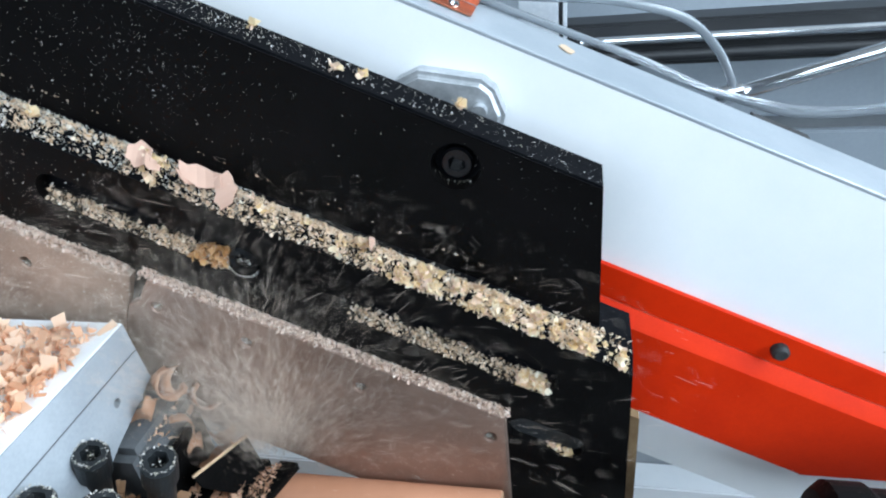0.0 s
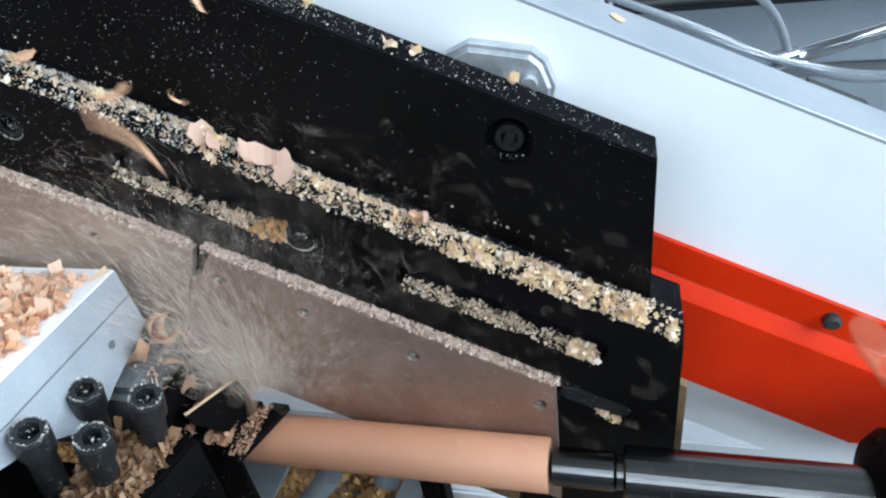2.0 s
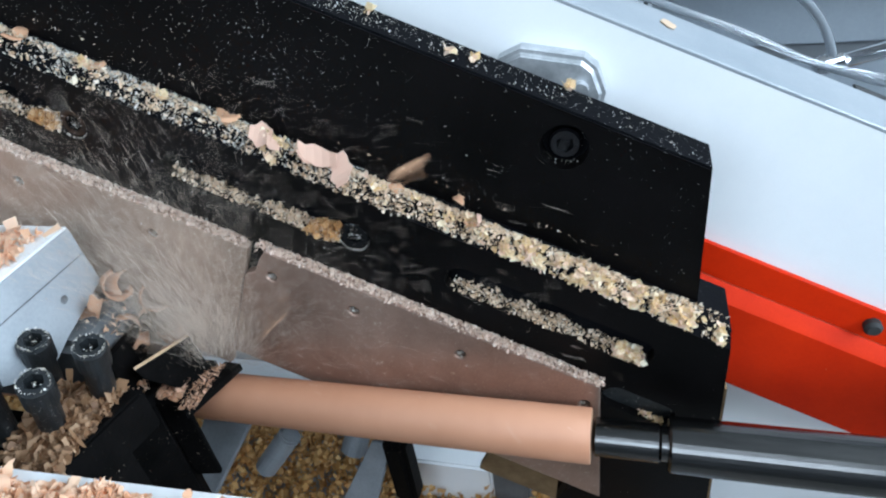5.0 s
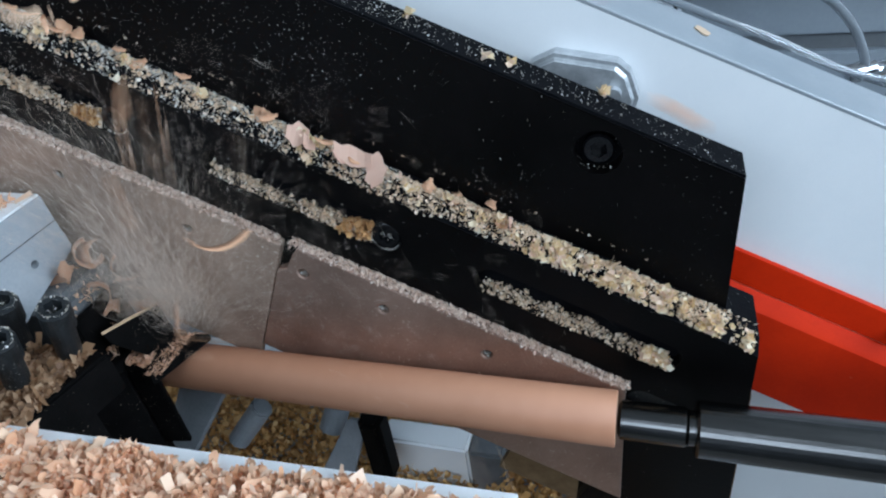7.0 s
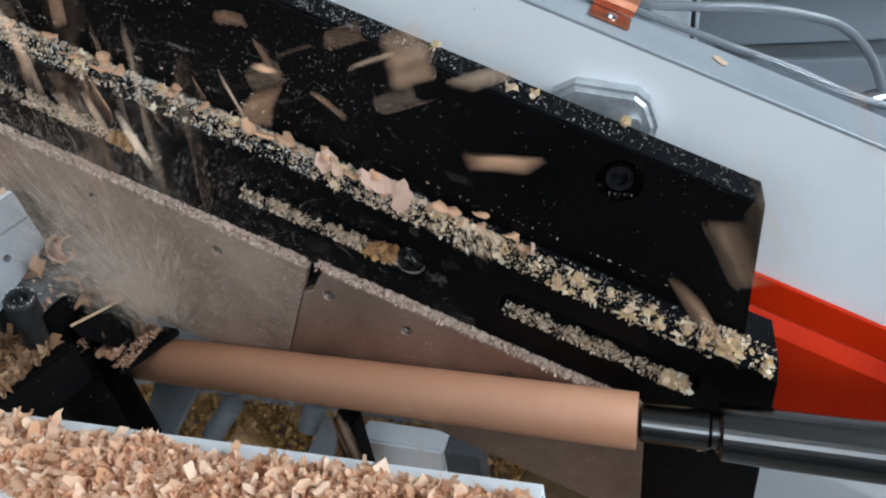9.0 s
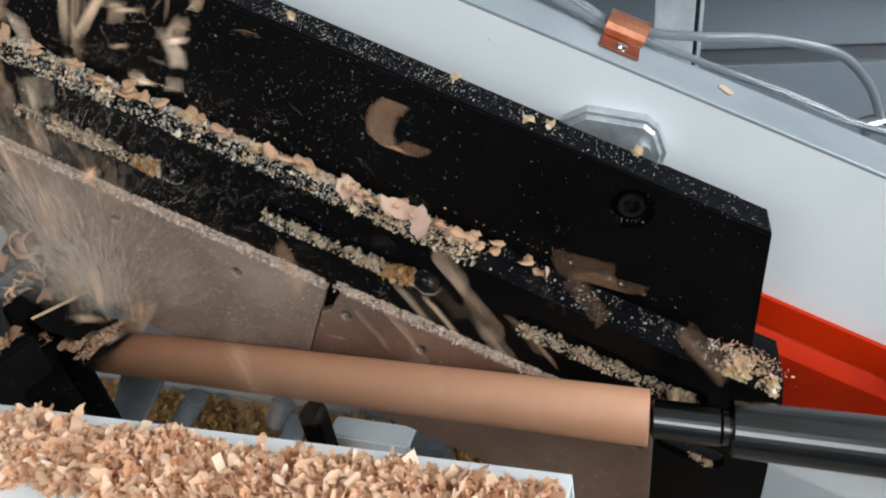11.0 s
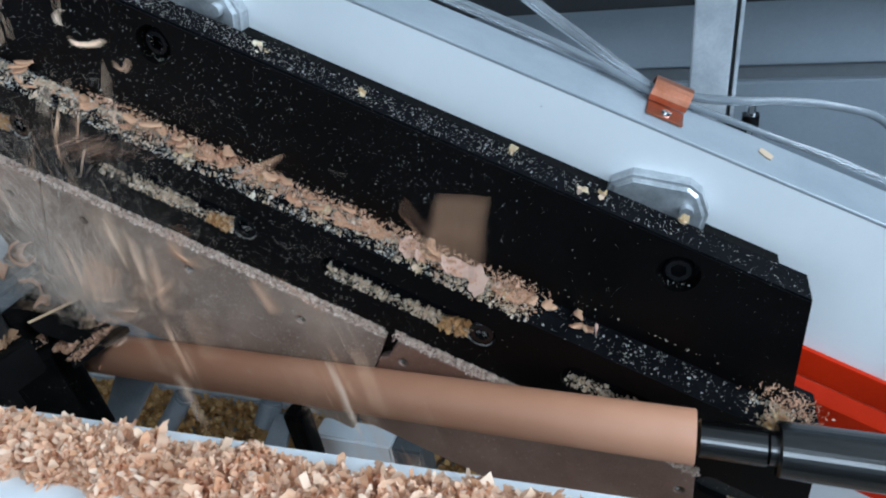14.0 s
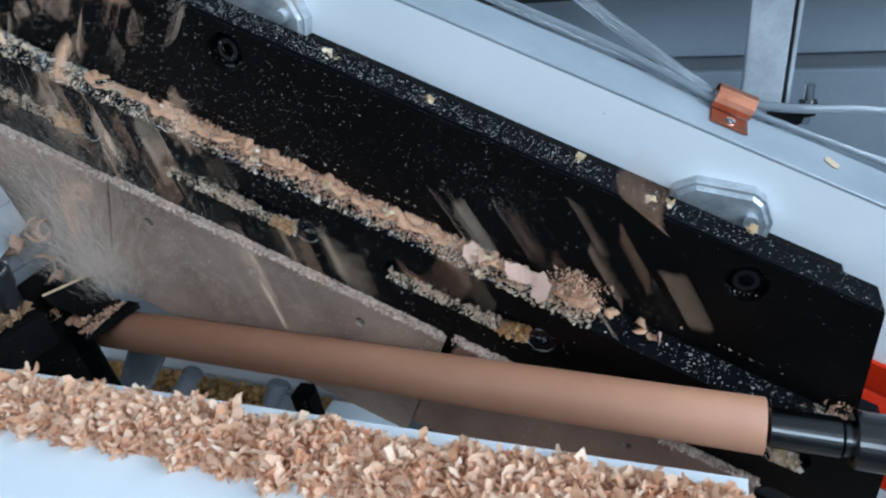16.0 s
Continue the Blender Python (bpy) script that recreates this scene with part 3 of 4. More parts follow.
part("hub", lathe([(0, 0.022), (0.003, 0.034), (0.010, 0.040), (0.03, 0.040), (0.034, 0.037), (0.25, 0.037)], (0.184, 0, 0), (1, 0, 0), 40), BLACK_DARK, centre, "dark cast hub")

# ---- foreground guard ----
guard = thing("front_guard", "white sheet-metal guard edge along the lathe's front", "machine part")
part("guard_top", section([(-0.28, 0.1385), (-0.28, 0.140), (-0.155, 0.140), (-0.155, 0.1385)], (lambda v: -1.2, lambda v: -0.02)), WHITE, guard)
part("guard_lip", section([(-0.1570, 0.095), (-0.1570, 0.1383), (-0.1551, 0.1383), (-0.1551, 0.095)], (lambda v: -1.2, lambda v: -0.02)), WHITE, guard)
GUARD_TILT = pose(0, 0, 0, 0, -2.86, 0)
guard.matrix_world = GUARD_TILT

# ---- chip tray under the roller ----
tagged(part("chip_tray", section([(-0.152, -0.36), (-0.152, -0.355), (0.26, -0.355), (0.26, -0.36)], (lambda v: -1.2, lambda v: 0.12)), GREYPAINT), "grey sheet-metal chip tray under the roller", "tray", kind="structure")

# machine bed round the tray, closed behind; unseen front panel added to shade it
bm = box((-1.2, -0.1568, -1.05), (0.02, -0.1540, -0.240))
box((-1.2, -0.1568, -0.2398), (-1.14, -0.1540, 0.036), bm=bm)
box((-0.06, -0.1568, -0.2398), (-0.02, -0.1540, 0.091), bm=bm)
tagged(part("bed_front", bm, WHITE), "white panel added out of view to shade the chip tray, open below the guard", "machine panel", kind="structure")
tagged(part("bed_rear", box((-1.2, 0.300, -1.05), (1.4, 0.310, -0.02)), GREYPAINT), "light grey rear panel of the lathe bed", "machine panel", kind="structure")
tagged(part("bed_ledge", box((-1.2, 0.262, -1.05), (1.4, 0.2995, -0.285), 0.002), WHITE), "white ledge of the lathe bed", "machine panel", kind="structure")

# ---- behind the lathe: boards, a dark rail with a bright rod, an aluminium post ----
tagged(part("board_upper", box((-1.6, 0.60, 0.037), (1.5, 0.62, 0.60), 0.002), BOARD), "grey-blue wall board", "wall board", kind="structure")
tagged(part("board_lower", box((-1.6, 0.60, -1.05), (1.5, 0.62, 0.015), 0.002), BOARD), "grey-blue wall board", "wall board", kind="structure")
tagged(part("board_gap", box((-1.6, 0.612, 0.0152), (1.5, 0.618, 0.0368)), WALLP), "dark joint between wall boards", "wall board", kind="structure")
rail = thing("rear_rail", "dark rail with a bright guide rod behind the lathe", "rail")
part("rail_body", box((-1.6, 0.470, 0.150), (1.5, 0.51, 0.198), 0.003), DARKBAR, rail)
part("guide_rod", rod((0.047, 0.462, 0.181), (1.5, 0.462, 0.181), 0.0055), CHROME, rail, "bright steel guide rod")
part("guide_rod", rod((0.047, 0.464, 0.163), (1.5, 0.464, 0.163), 0.0065), DARKBAR, rail)
post = thing("aluminium_post", "bright aluminium post with a clamp bolt", "post")
part("profile", box((-0.0125, 0.400, 0.02), (0.0255, 0.440, 1.2), 0.0015), ALU, post)
part("fin", box((0.0300, 0.405, -0.02), (0.0335, 0.430, 1.2), 0.0005), ALU, post)
part("web", box((0.0257, 0.415, 0.02), (0.0298, 0.425, 1.2)), DARKBAR, post)
part("bolt", rod((0.050, 0.40, 0.030), (0.050, 0.40, 0.072), 0.0045, seg=12), CHROME, post)
part("nut", rod((0.050, 0.40, 0.040), (0.050, 0.40, 0.054), 0.0095, seg=6), BOLT, post)
part("clamp", box((0.012, 0.388, 0.032), (0.046, 0.3998, 0.048), 0.002), BOLT, post)

# ---- the carriage, its tool tip at the origin ----
carriage = thing("tool_carriage", "black tool carriage with socket screws and a grey hood", "machine part")
part("holder", plate([(-0.17, -0.130), (-0.034, -0.130), (-0.022, -0.077), (-0.17, -0.077)], [], -0.060, 0.16), BLACK_DARK, carriage, "black tool holder block")
carriage.children[0].matrix_local = Matrix(((1, 0, 0, 0), (0, 0, 1, 0), (0, -1, 0, 0), (0, 0, 0, 1)))
part("holder_base", box((-0.17, -0.150, -0.16), (-0.045, -0.131, 0.045), 0.004), BLACK_DARK, carriage)


def prism(plan, z0, z1, bevel=0.0):
    """An upright block with the given plan outline."""
    bm = bmesh.new()
    low, high = [bm.verts.new((x, y, z0)) for x, y in plan], [bm.verts.new((x, y, z1)) for x, y in plan]
    bm.faces.new(low)
    bm.faces.new(high)
    for k in range(len(plan)):
        j = (k + 1) % len(plan)
        bm.faces.new((low[k], low[j], high[j], high[k]))
    if bevel:
        bmesh.ops.bevel(bm, geom=bm.edges[:], offset=bevel, segments=2, affect="EDGES")
    return bm


part("tool_shelf", prism([(-0.0185, -0.0262), (-0.0396, -0.0302), (-0.0420, 0.012), (-0.0130, 0.012)], 0.0188, 0.0262, 0.0006), BLACK_DARK, carriage, "dusty black tool shelf")
part("shelf_front", prism([(-0.0180, -0.0270), (-0.0390, -0.0310), (-0.0390, -0.0225), (-0.0200, -0.0225)], -0.060, 0.0184, 0.0008), BLACK_DARK, carriage)
part("holder_step", prism([(-0.0400, -0.0306), (-0.0640, -0.0560), (-0.110, -0.0560), (-0.110, 0.000), (-0.0430, 0.000)], 0.0200, 0.0300, 0.0008), BLACK_DARK, carriage)
part("step_front", prism([(-0.0405, -0.0314), (-0.0640, -0.0564), (-0.110, -0.0564), (-0.110, -0.0400), (-0.0405, -0.0240)], -0.130, 0.0198, 0.001), BLACK_DARK, carriage)
part("clamp_bar", prism([(-0.0150, -0.0520), (-0.0745, -0.0520), (-0.0745, -0.1250), (-0.0300, -0.1250)], 0.0304, 0.0640, 0.002), BLACK_DARK, carriage, "black clamp bar under the socket screws")
for x, y, z in ((-0.0239, -0.0626, 0.112), (-0.0665, -0.0621, 0.112), (-0.0374, -0.0932, 0.112), (-0.0620, -0.1036, 0.1258)):
    cap_screw(carriage, "screw", (x, y, z), (0.36, -0.1, 1), 0.0098, 0.019, 0.0078, 0.050, BOLT_DUSTY)
bm = plate([(-0.26, 0.120), (-0.13, 0.116), (-0.098, 0.104), (-0.075, 0.088), (-0.0581, 0.079), (-0.036, 0.0885), (-0.012, 0.0965), (0.0074, 0.1036), (0.0052, 0.1300), (0.0041, 0.149), (-0.26, 0.149)], [circle(-0.0243, 0.1117, 0.0030, 16)], 0.0, 0.006)
bmesh.ops.transform(bm, matrix=Matrix(((0, -1, 0, -0.075), (1, 0, 0, 0), (0, 0, 1, 0), (0, 0, 0, 1))), verts=bm.verts[:])
hood = part("hood", bm, GREYPAINT, carriage, "light grey sheet-metal hood")
# The grey hood's top takes the white coat for the brighter light on it.
part("hood_top", box((-0.30, -0.26, 0.1493), (-0.075, 0.0040, 0.1508), 0.0005), WHITE, hood)
# a thin dark strip stands in for the shade along the crease
part("hood_crease", box((-0.0748, -0.26, 0.1283), (-0.0745, 0.0050, 0.1290)), CAST, hood)
part("hood_back", box((-0.30, -0.002, 0.09), (-0.0815, 0.001, 0.149)), GREYPAINT, hood)
part("cutter_housing", box((-0.21, -0.044, 0.026), (-0.058, 0.0165, 0.088), 0.006), CAST, carriage, "dark grey cutter housing")
part("rest_plate", prism([(0.0080, 0.0115), (-0.0085, -0.0387), (-0.0180, -0.0300), (-0.0200, -0.0180), (-0.0090, 0.0040), (-0.0060, 0.0125)], 0.0190, 0.0255, 0.0006), BLACK_DARK, carriage, "dusty black rest plate over the roller")
bm = bmesh.new()
face = [(-0.0141, -0.0007, 0.0615), (-0.0325, -0.0371, 0.0630), (-0.0316, -0.0352, 0.0526), (-0.0231, -0.0185, 0.0257), (-0.0119, 0.0036, 0.0257)]
front, rear = [bm.verts.new(p) for p in face], [bm.verts.new((p[0] - 0.0032, p[1] + 0.0016, p[2])) for p in face]
bm.faces.new(front)
bm.faces.new(rear)
for k in range(5):
    bm.faces.new((front[k], front[(k + 1) % 5], rear[(k + 1) % 5], rear[k]))
bmesh.ops.bevel(bm, geom=bm.edges[:], offset=0.0005, segments=1, affect="EDGES")
fin = part("fin", bm, BLACK_DARK, carriage, "upright dusty black fin")
part("dusty_edge", rod((-0.0157, 0.0003, 0.0621), (-0.0341, -0.0361, 0.0636), 0.0011, seg=8), WOODRAW, fin, "pale dust on the fin's top edge")
part("fin", box((-0.054, -0.040, 0.026), (-0.049, 0.008, 0.074), 0.001), BLACK_DARK, carriage)


def slab(corners, thick, name, material, holes=0):
    """A leaning plate with the given four corners."""
    bm = bmesh.new()
    c = [Vector(p) for p in corners]
    n = (c[1] - c[0]).cross(c[3] - c[0]).normalized() * thick
    a, b = [bm.verts.new(p) for p in c], [bm.verts.new(p - n) for p in c]
    bm.faces.new(a)
    bm.faces.new(b)
    for k in range(4):
        bm.faces.new((a[k], a[(k + 1) % 4], b[(k + 1) % 4], b[k]))
    bmesh.ops.bevel(bm, geom=bm.edges[:], offset=0.0008, segments=1, affect="EDGES")
    return part(name, bm, material, carriage)


saddle = slab([(-0.068, 0.036, -0.064), (-0.019, 0.036, -0.062), (-0.060, -0.003, -0.128), (-0.088, -0.003, -0.122)], 0.006, "bracket", SHADED_GREY)
# a dark disc stands in for the shade inside the bracket's hole
part("bracket_hole", rod((-0.0685, 0.0105, -0.1015), (-0.067, 0.0085, -0.0995), 0.0042, seg=16), BOLT, saddle)
slab([(0.034, 0.115, -0.187), (0.056, 0.115, -0.185), (0.037, 0.085, -0.250), (-0.004, 0.085, -0.256)], 0.006, "bracket", SHADED_GREY)
part("foot", box((0.050, 0.095, -0.270), (0.075, 0.125, -0.170), 0.006), BLACK_DARK, carriage)
part("pin", rod((-0.022, 0.020, -0.118), (0.010, 0.030, -0.078), 0.0100, seg=20, bevel=0.002), SHADED_GREY, carriage, "grey round pin")
part("pin", rod((0.002, 0.118, -0.220), (0.010, 0.135, -0.195), 0.0140, seg=20, bevel=0.002), SHADED_GREY, carriage, "grey round pin")
part("saddle_block", box((0.040, 0.148, -0.33), (0.145, 0.180, -0.262), 0.003), WHITE, carriage, "white saddle block")
part("saddle_end", box((0.146, 0.146, -0.34), (0.186, 0.180, -0.262), 0.003), CAST, carriage)

# ---- chips that lie still ----
BEAM_ROWS = [(0, -0.0), (4, -0.03801), (8, -0.07675), (12, -0.11621), (16, -0.15641)]


def beam_at(t):
    return float(np.interp(t, [r[0] for r in BEAM_ROWS], [r[1] for r in BEAM_ROWS]))


def lumpy(x, seed, size=0.02):
    return 0.5 + 0.5 * noise.noise(Vector((x / size, seed * 7.3, 0.0)))


def chip_clumps(name, label, seed, clumps, v=0.1400, size=(0.0012, 0.0056), high=0.0065, material=None, front=0.033):
    """Chips lying in clumps on a ledge: for each clump its place along and across the beam, its reach and its count."""
    rng = np.random.default_rng(seed)
    spots = []
    for u, y, reach, n in clumps:
        for _ in range(n):
            a, r = 2 * math.pi * rng.random(), min(1.6, abs(rng.normal(0, 0.75)))
            p, q = u + reach * r * math.cos(a), y + min(reach, 0.007) * r * math.sin(a)
            q = max(q, front - 0.0062)
            spots.append((p, q, v + high * max(0.0, 1 - r * 0.75) * rng.random() - max(0.0, front - q) * 1.3))
    return tagged(mesh_thing(name, *flakes(rng, spots, size, 0.9, 0.8), material or CHIPS), label, "wood chips", kind="stuff")


def ledge_pile(name, label, seed, n, u0, u1, y0, y1, v, size, clump=0.0, high=0.0, keep=None, material=None, curl=0.5, spill=0.0, curly=False, chamfer=0.0):
    """Chips strewn over a ledge of the beam, in clumps, the bigger ones on top."""
    rng = np.random.default_rng(seed)
    spots = []
    while len(spots) < n:
        u, w = u0 + (u1 - u0) * rng.random(), rng.random()
        d = lumpy(u, seed) * 0.45 + (0.5 + 0.5 * noise.noise(Vector((u / 0.006, w * 2.2, seed)))) * 0.55
        if keep and rng.random() > keep(u):
            continue
        if rng.random() > (1 - clump) + clump * max(0.0, d - 0.34) ** 1.6 * 5.5:
            continue
        y = y0 + (y1 - y0) * w - (spill * rng.random() ** 3 if w < 0.4 else 0.0)
        over = max(0.0, chamfer - y) * 1.1 if chamfer else max(0.0, y0 - y)
        spots.append((u, y, v + high * d * (1 - abs(2 * w - 1) ** 2) * rng.random() - over * 1.3))
    ob = mesh_thing(name, *(curls(rng, spots, (size[0] * 1.6, size[1] * 1.6), (0.4, 2.6)) if curly else flakes(rng, spots, size, curl, 0.85)), material or FINE)
    return tagged(ob, label, "wood chips", kind="stuff")


on_beam += [
    ledge_pile("sawdust_on_upper_ledge", "fine whitish sawdust specks on the black upper ledge", 1, 5000, -0.95, -0.043, 0.047, 0.071, 0.2240, (0.0003, 0.0010), 0.6, 0.0005, lambda u: 1.0 if u < -0.3 else max(0.25, 1 - (u + 0.3) * 3.4), material=PALE),
    ledge_pile("sawdust_on_lower_ledge", "whitish dust strewn over the black lower ledge", 3, 7200, -0.80, -0.215, 0.0272, 0.0440, 0.1396, (0.0004, 0.0020), 0.97, 0.0025, spill=0.001, chamfer=0.033, material=PALE),
    ledge_pile("sawdust_on_lower_ledge", "pale yellow sawdust in clumps along the lower ledge", 33, 4600, -0.80, -0.255, 0.0272, 0.0420, 0.1398, (0.0006, 0.0030), 1.0, 0.0045, spill=0.001, chamfer=0.033),
    ledge_pile("sawdust_on_lower_ledge", "pale yellow sawdust heaped along the lower ledge", 34, 1700, -0.255, -0.185, 0.0265, 0.0400, 0.1398, (0.0007, 0.0030), 0.6, 0.0050, spill=0.001, chamfer=0.033),
    ledge_pile("sawdust_on_lower_ledge", "whitish dust strewn over the black lower ledge", 8, 420, -0.185, -0.015, 0.0272, 0.0440, 0.1396, (0.0004, 0.0015), 0.97, 0.002, spill=0.001, chamfer=0.033, material=PALE),
    ledge_pile("sawdust_on_lower_ledge", "pale yellow sawdust heaped along the lower ledge", 9, 420, -0.03, 0.020, 0.0272, 0.0440, 0.1396, (0.0006, 0.0028), 0.95, 0.004, spill=0.001, chamfer=0.033),
    chip_clumps("chips_on_lower_ledge", "clumps of yellow chips along the lower ledge", 4, [(-0.276, 0.0345, 0.006, 46), (-0.266, 0.0335, 0.005, 34), (-0.2085, 0.032, 0.008, 26), (-0.0098, 0.0275, 0.0062, 190), (-0.004, 0.030, 0.005, 80), (0.0145, 0.0285, 0.0036, 60), (-0.345, 0.034, 0.006, 26), (-0.392, 0.034, 0.008, 40), (-0.45, 0.034, 0.008, 30)]),
    chip_clumps("chips_on_upper_ledge", "a few ochre chips on the black upper ledge", 2, [(-0.1915, 0.055, 0.0026, 7), (-0.1768, 0.0588, 0.0022, 7), (-0.1243, 0.069, 0.0016, 9), (-0.2401, 0.064, 0.003, 5), (-0.345, 0.058, 0.003, 6), (-0.42, 0.06, 0.004, 8)], 0.2242, (0.0025, 0.0065), 0.002, CHIPS, 0.0),
    ledge_pile("sawdust_on_knives", "pale sawdust lying along the knife tops", 5, 4140, -0.268, -0.026, 0.0186, 0.0266, 0.0692, (0.0006, 0.0030), 0.7, 0.003, material=KNIFE_DUST, spill=0.0012),
    ledge_pile("sawdust_on_knives", "pale sawdust lying along the knife tops", 6, 4830, -0.565, -0.276, 0.0186, 0.0266, 0.0662, (0.0006, 0.0030), 0.7, 0.0034, material=KNIFE_DUST, spill=0.0012),
    ledge_pile("sawdust_on_knives", "pale sawdust lying along the knife tops", 7, 3449, -0.83, -0.569, 0.0186, 0.0266, 0.0642, (0.0006, 0.0030), 0.7, 0.0038, material=KNIFE_DUST, spill=0.0012),
]
for k, u in enumerate((-0.019, -0.209, -0.399, -0.589)):
    on_beam.append(ledge_pile("sawdust_in_slot", "pale sawdust filling a slot of the block", 10 + k, 2100, u - 0.122, u - (0.008 if k else -0.004), 0.0268, 0.0358, 0.0912, (0.0005, 0.0026), 0.93, 0.017))
    on_beam.append(ledge_pile("chips_in_slot", "ochre chips caked at the end of a slot", 20 + k, 210, u - (0.030 if k else 0.012), u - (0.010 if k else -0.007), 0.0258, 0.034, 0.092, (0.0022, 0.0055), 0.2, 0.017, material=CHIPS if k == 0 else OCHRE, curl=0.9))
on_beam.append(ledge_pile("chips_in_slot", "ochre chips caked at the end of a slot", 30, 46, 0.009, 0.025, 0.0270, 0.0322, 0.0482, (0.002, 0.006), 0.2, 0.006, material=CHIPS))
on_beam.append(ledge_pile("stray_specks", "stray pale specks on the black block's face", 31, 90, -0.55, -0.05, 0.0452, 0.0459, 0.150, (0.0006, 0.0016), 0.0, 0.0))


def face_dust(seed, n, u0, u1, y, v0, v1, label):
    """Fine dust clinging to an upright face, thicker away from the tail end and in drifts."""
    rng = np.random.default_rng(seed)
    spots = []
    while len(spots) < n:
        u, v = u0 + (u1 - u0) * rng.random(), v0 + (v1 - v0) * rng.random()
        d = 0.5 + 0.5 * noise.noise(Vector((u / 0.03, v / 0.015, seed)))
        if rng.random() < ((u1 - u) / (u1 - u0)) ** 1.3 * (0.15 + 1.1 * d * d):
            spots.append((u, y - 0.0003 * rng.random(), v))
    return tagged(mesh_thing("clinging_dust", *flakes(rng, spots, (0.0002, 0.0009), 0.5, 1.5), PALE), label, "sawdust", kind="stuff")


on_beam.append(face_dust(71, 5200, -0.80, -0.16, 0.0262, 0.068, 0.129, "fine pale dust clinging to the slotted block"))
on_beam.append(face_dust(72, 3600, -0.80, -0.10, 0.0457, 0.142, 0.221, "fine pale dust clinging to the upper block"))
on_beam.append(face_dust(73, 4200, -0.80, -0.20, 0.0182, 0.0, 0.063, "fine pale dust clinging to the knives"))

rng = np.random.default_rng(77)
spots = []
for u, v in ((-0.0293, 0.0480), (-0.1180, 0.0478), (-0.1944, 0.0482), (-0.2532, 0.0490), (-0.339, 0.0445), (-0.436, 0.0430)):
    spots += [(u + 0.0028 * rng.normal(0, 0.5), 0.0195 + 0.003 * rng.random(), v - 0.0026 + 0.0020 * rng.random()) for _ in range(38)]
on_beam.append(tagged(mesh_thing("dust_in_knife_holes", *flakes(rng, spots, (0.0006, 0.0016), 0.5, 1.0), PALE), "pale dust lodged in the knives' screw holes", "sawdust", kind="stuff"))
spots = []
for u in (-0.1135, -0.4885):
    spots += [(u + 0.012 * math.sin(a), 0.048 + 0.006 * rng.random(), 0.202 - 0.012 * math.cos(a)) for a in rng.normal(0.25, 0.5, 26)]
for u in (-0.209, -0.399, -0.589):
    spots += [(u + 0.0098 * math.sin(a), 0.0272 + 0.001 * rng.random(), 0.1003 - 0.0098 * math.cos(a)) for a in rng.normal(0.3, 0.8, 90)]
    spots += [(u + 0.003 * rng.normal(), 0.0300 + 0.002 * rng.random(), 0.0985 + 0.0015 * rng.normal()) for _ in range(30)]
on_beam.append(tagged(mesh_thing("dust_round_bolts", *flakes(rng, spots, (0.0004, 0.0013), 0.5, 1.2), PALE), "pale dust lodged round the bolt heads", "sawdust", kind="stuff"))

swept = []
SWEPT_CLUMPS = [
    [(-0.180, 0.031, 0.007, 27)],
    [(-0.1581, 0.029, 0.006, 37), (-0.147, 0.033, 0.005, 68)],
    [(-0.135, 0.030, 0.005, 40), (-0.121, 0.0275, 0.0052, 78)],
    [(-0.110, 0.031, 0.0065, 102), (-0.099, 0.0275, 0.005, 68)],
    [(-0.088, 0.030, 0.0055, 57), (-0.0735, 0.0285, 0.0062, 102)],
    [(-0.062, 0.031, 0.005, 68), (-0.0545, 0.0270, 0.005, 74)],
    [(-0.038, 0.0310, 0.0065, 142), (-0.026, 0.0285, 0.0048, 78)],
]
for k in range(7):
    u = -0.19 + 0.025 * k
    swept.append(ledge_pile("loose_sawdust", "loose pale sawdust on the lower ledge, later swept off", 51 + k, 430, u, u + 0.025, 0.0268, 0.0395, 0.1398, (0.0007, 0.0030), (0.5 if k < 2 else 0.97), 0.0045, spill=0.001, chamfer=0.033))
    swept.append(chip_clumps("loose_chips", "loose yellow chips on the lower ledge, later swept off", 81 + k, SWEPT_CLUMPS[k]))


def loose_heap(name, label, seed, n, lo, hi, size, high, material, curl=0.9, edge=1.0, even=0.30, turn=(0.8, 4.0), slim=(0.12, 0.30), ragged=0.12):
    """Shavings heaped on a level surface, higher in the middle and in lumps."""
    rng = np.random.default_rng(seed)
    spots = []
    while len(spots) < n:
        x, w = lo[0] + (hi[0] - lo[0]) * rng.random(), rng.random()
        d = lumpy(x, seed, 0.03)
        if rng.random() > even + (1 - even) * d * (0.4 + 1.2 * lumpy(x + 0.13 * w, seed + 9, 0.009)):
            continue
        y = lo[1] + (hi[1] - lo[1]) * (w + ragged * (lumpy(x, seed + 5, 0.012) - 0.5) * 2)
        spots.append((x, y, lo[2] + high * (0.15 + d) * (1 - edge * abs(2 * w - 1) ** 2.5) * rng.random()))
    return tagged(mesh_thing(name, *curls(rng, spots, size, turn, slim), material, True), label, "wood shavings", kind="stuff")


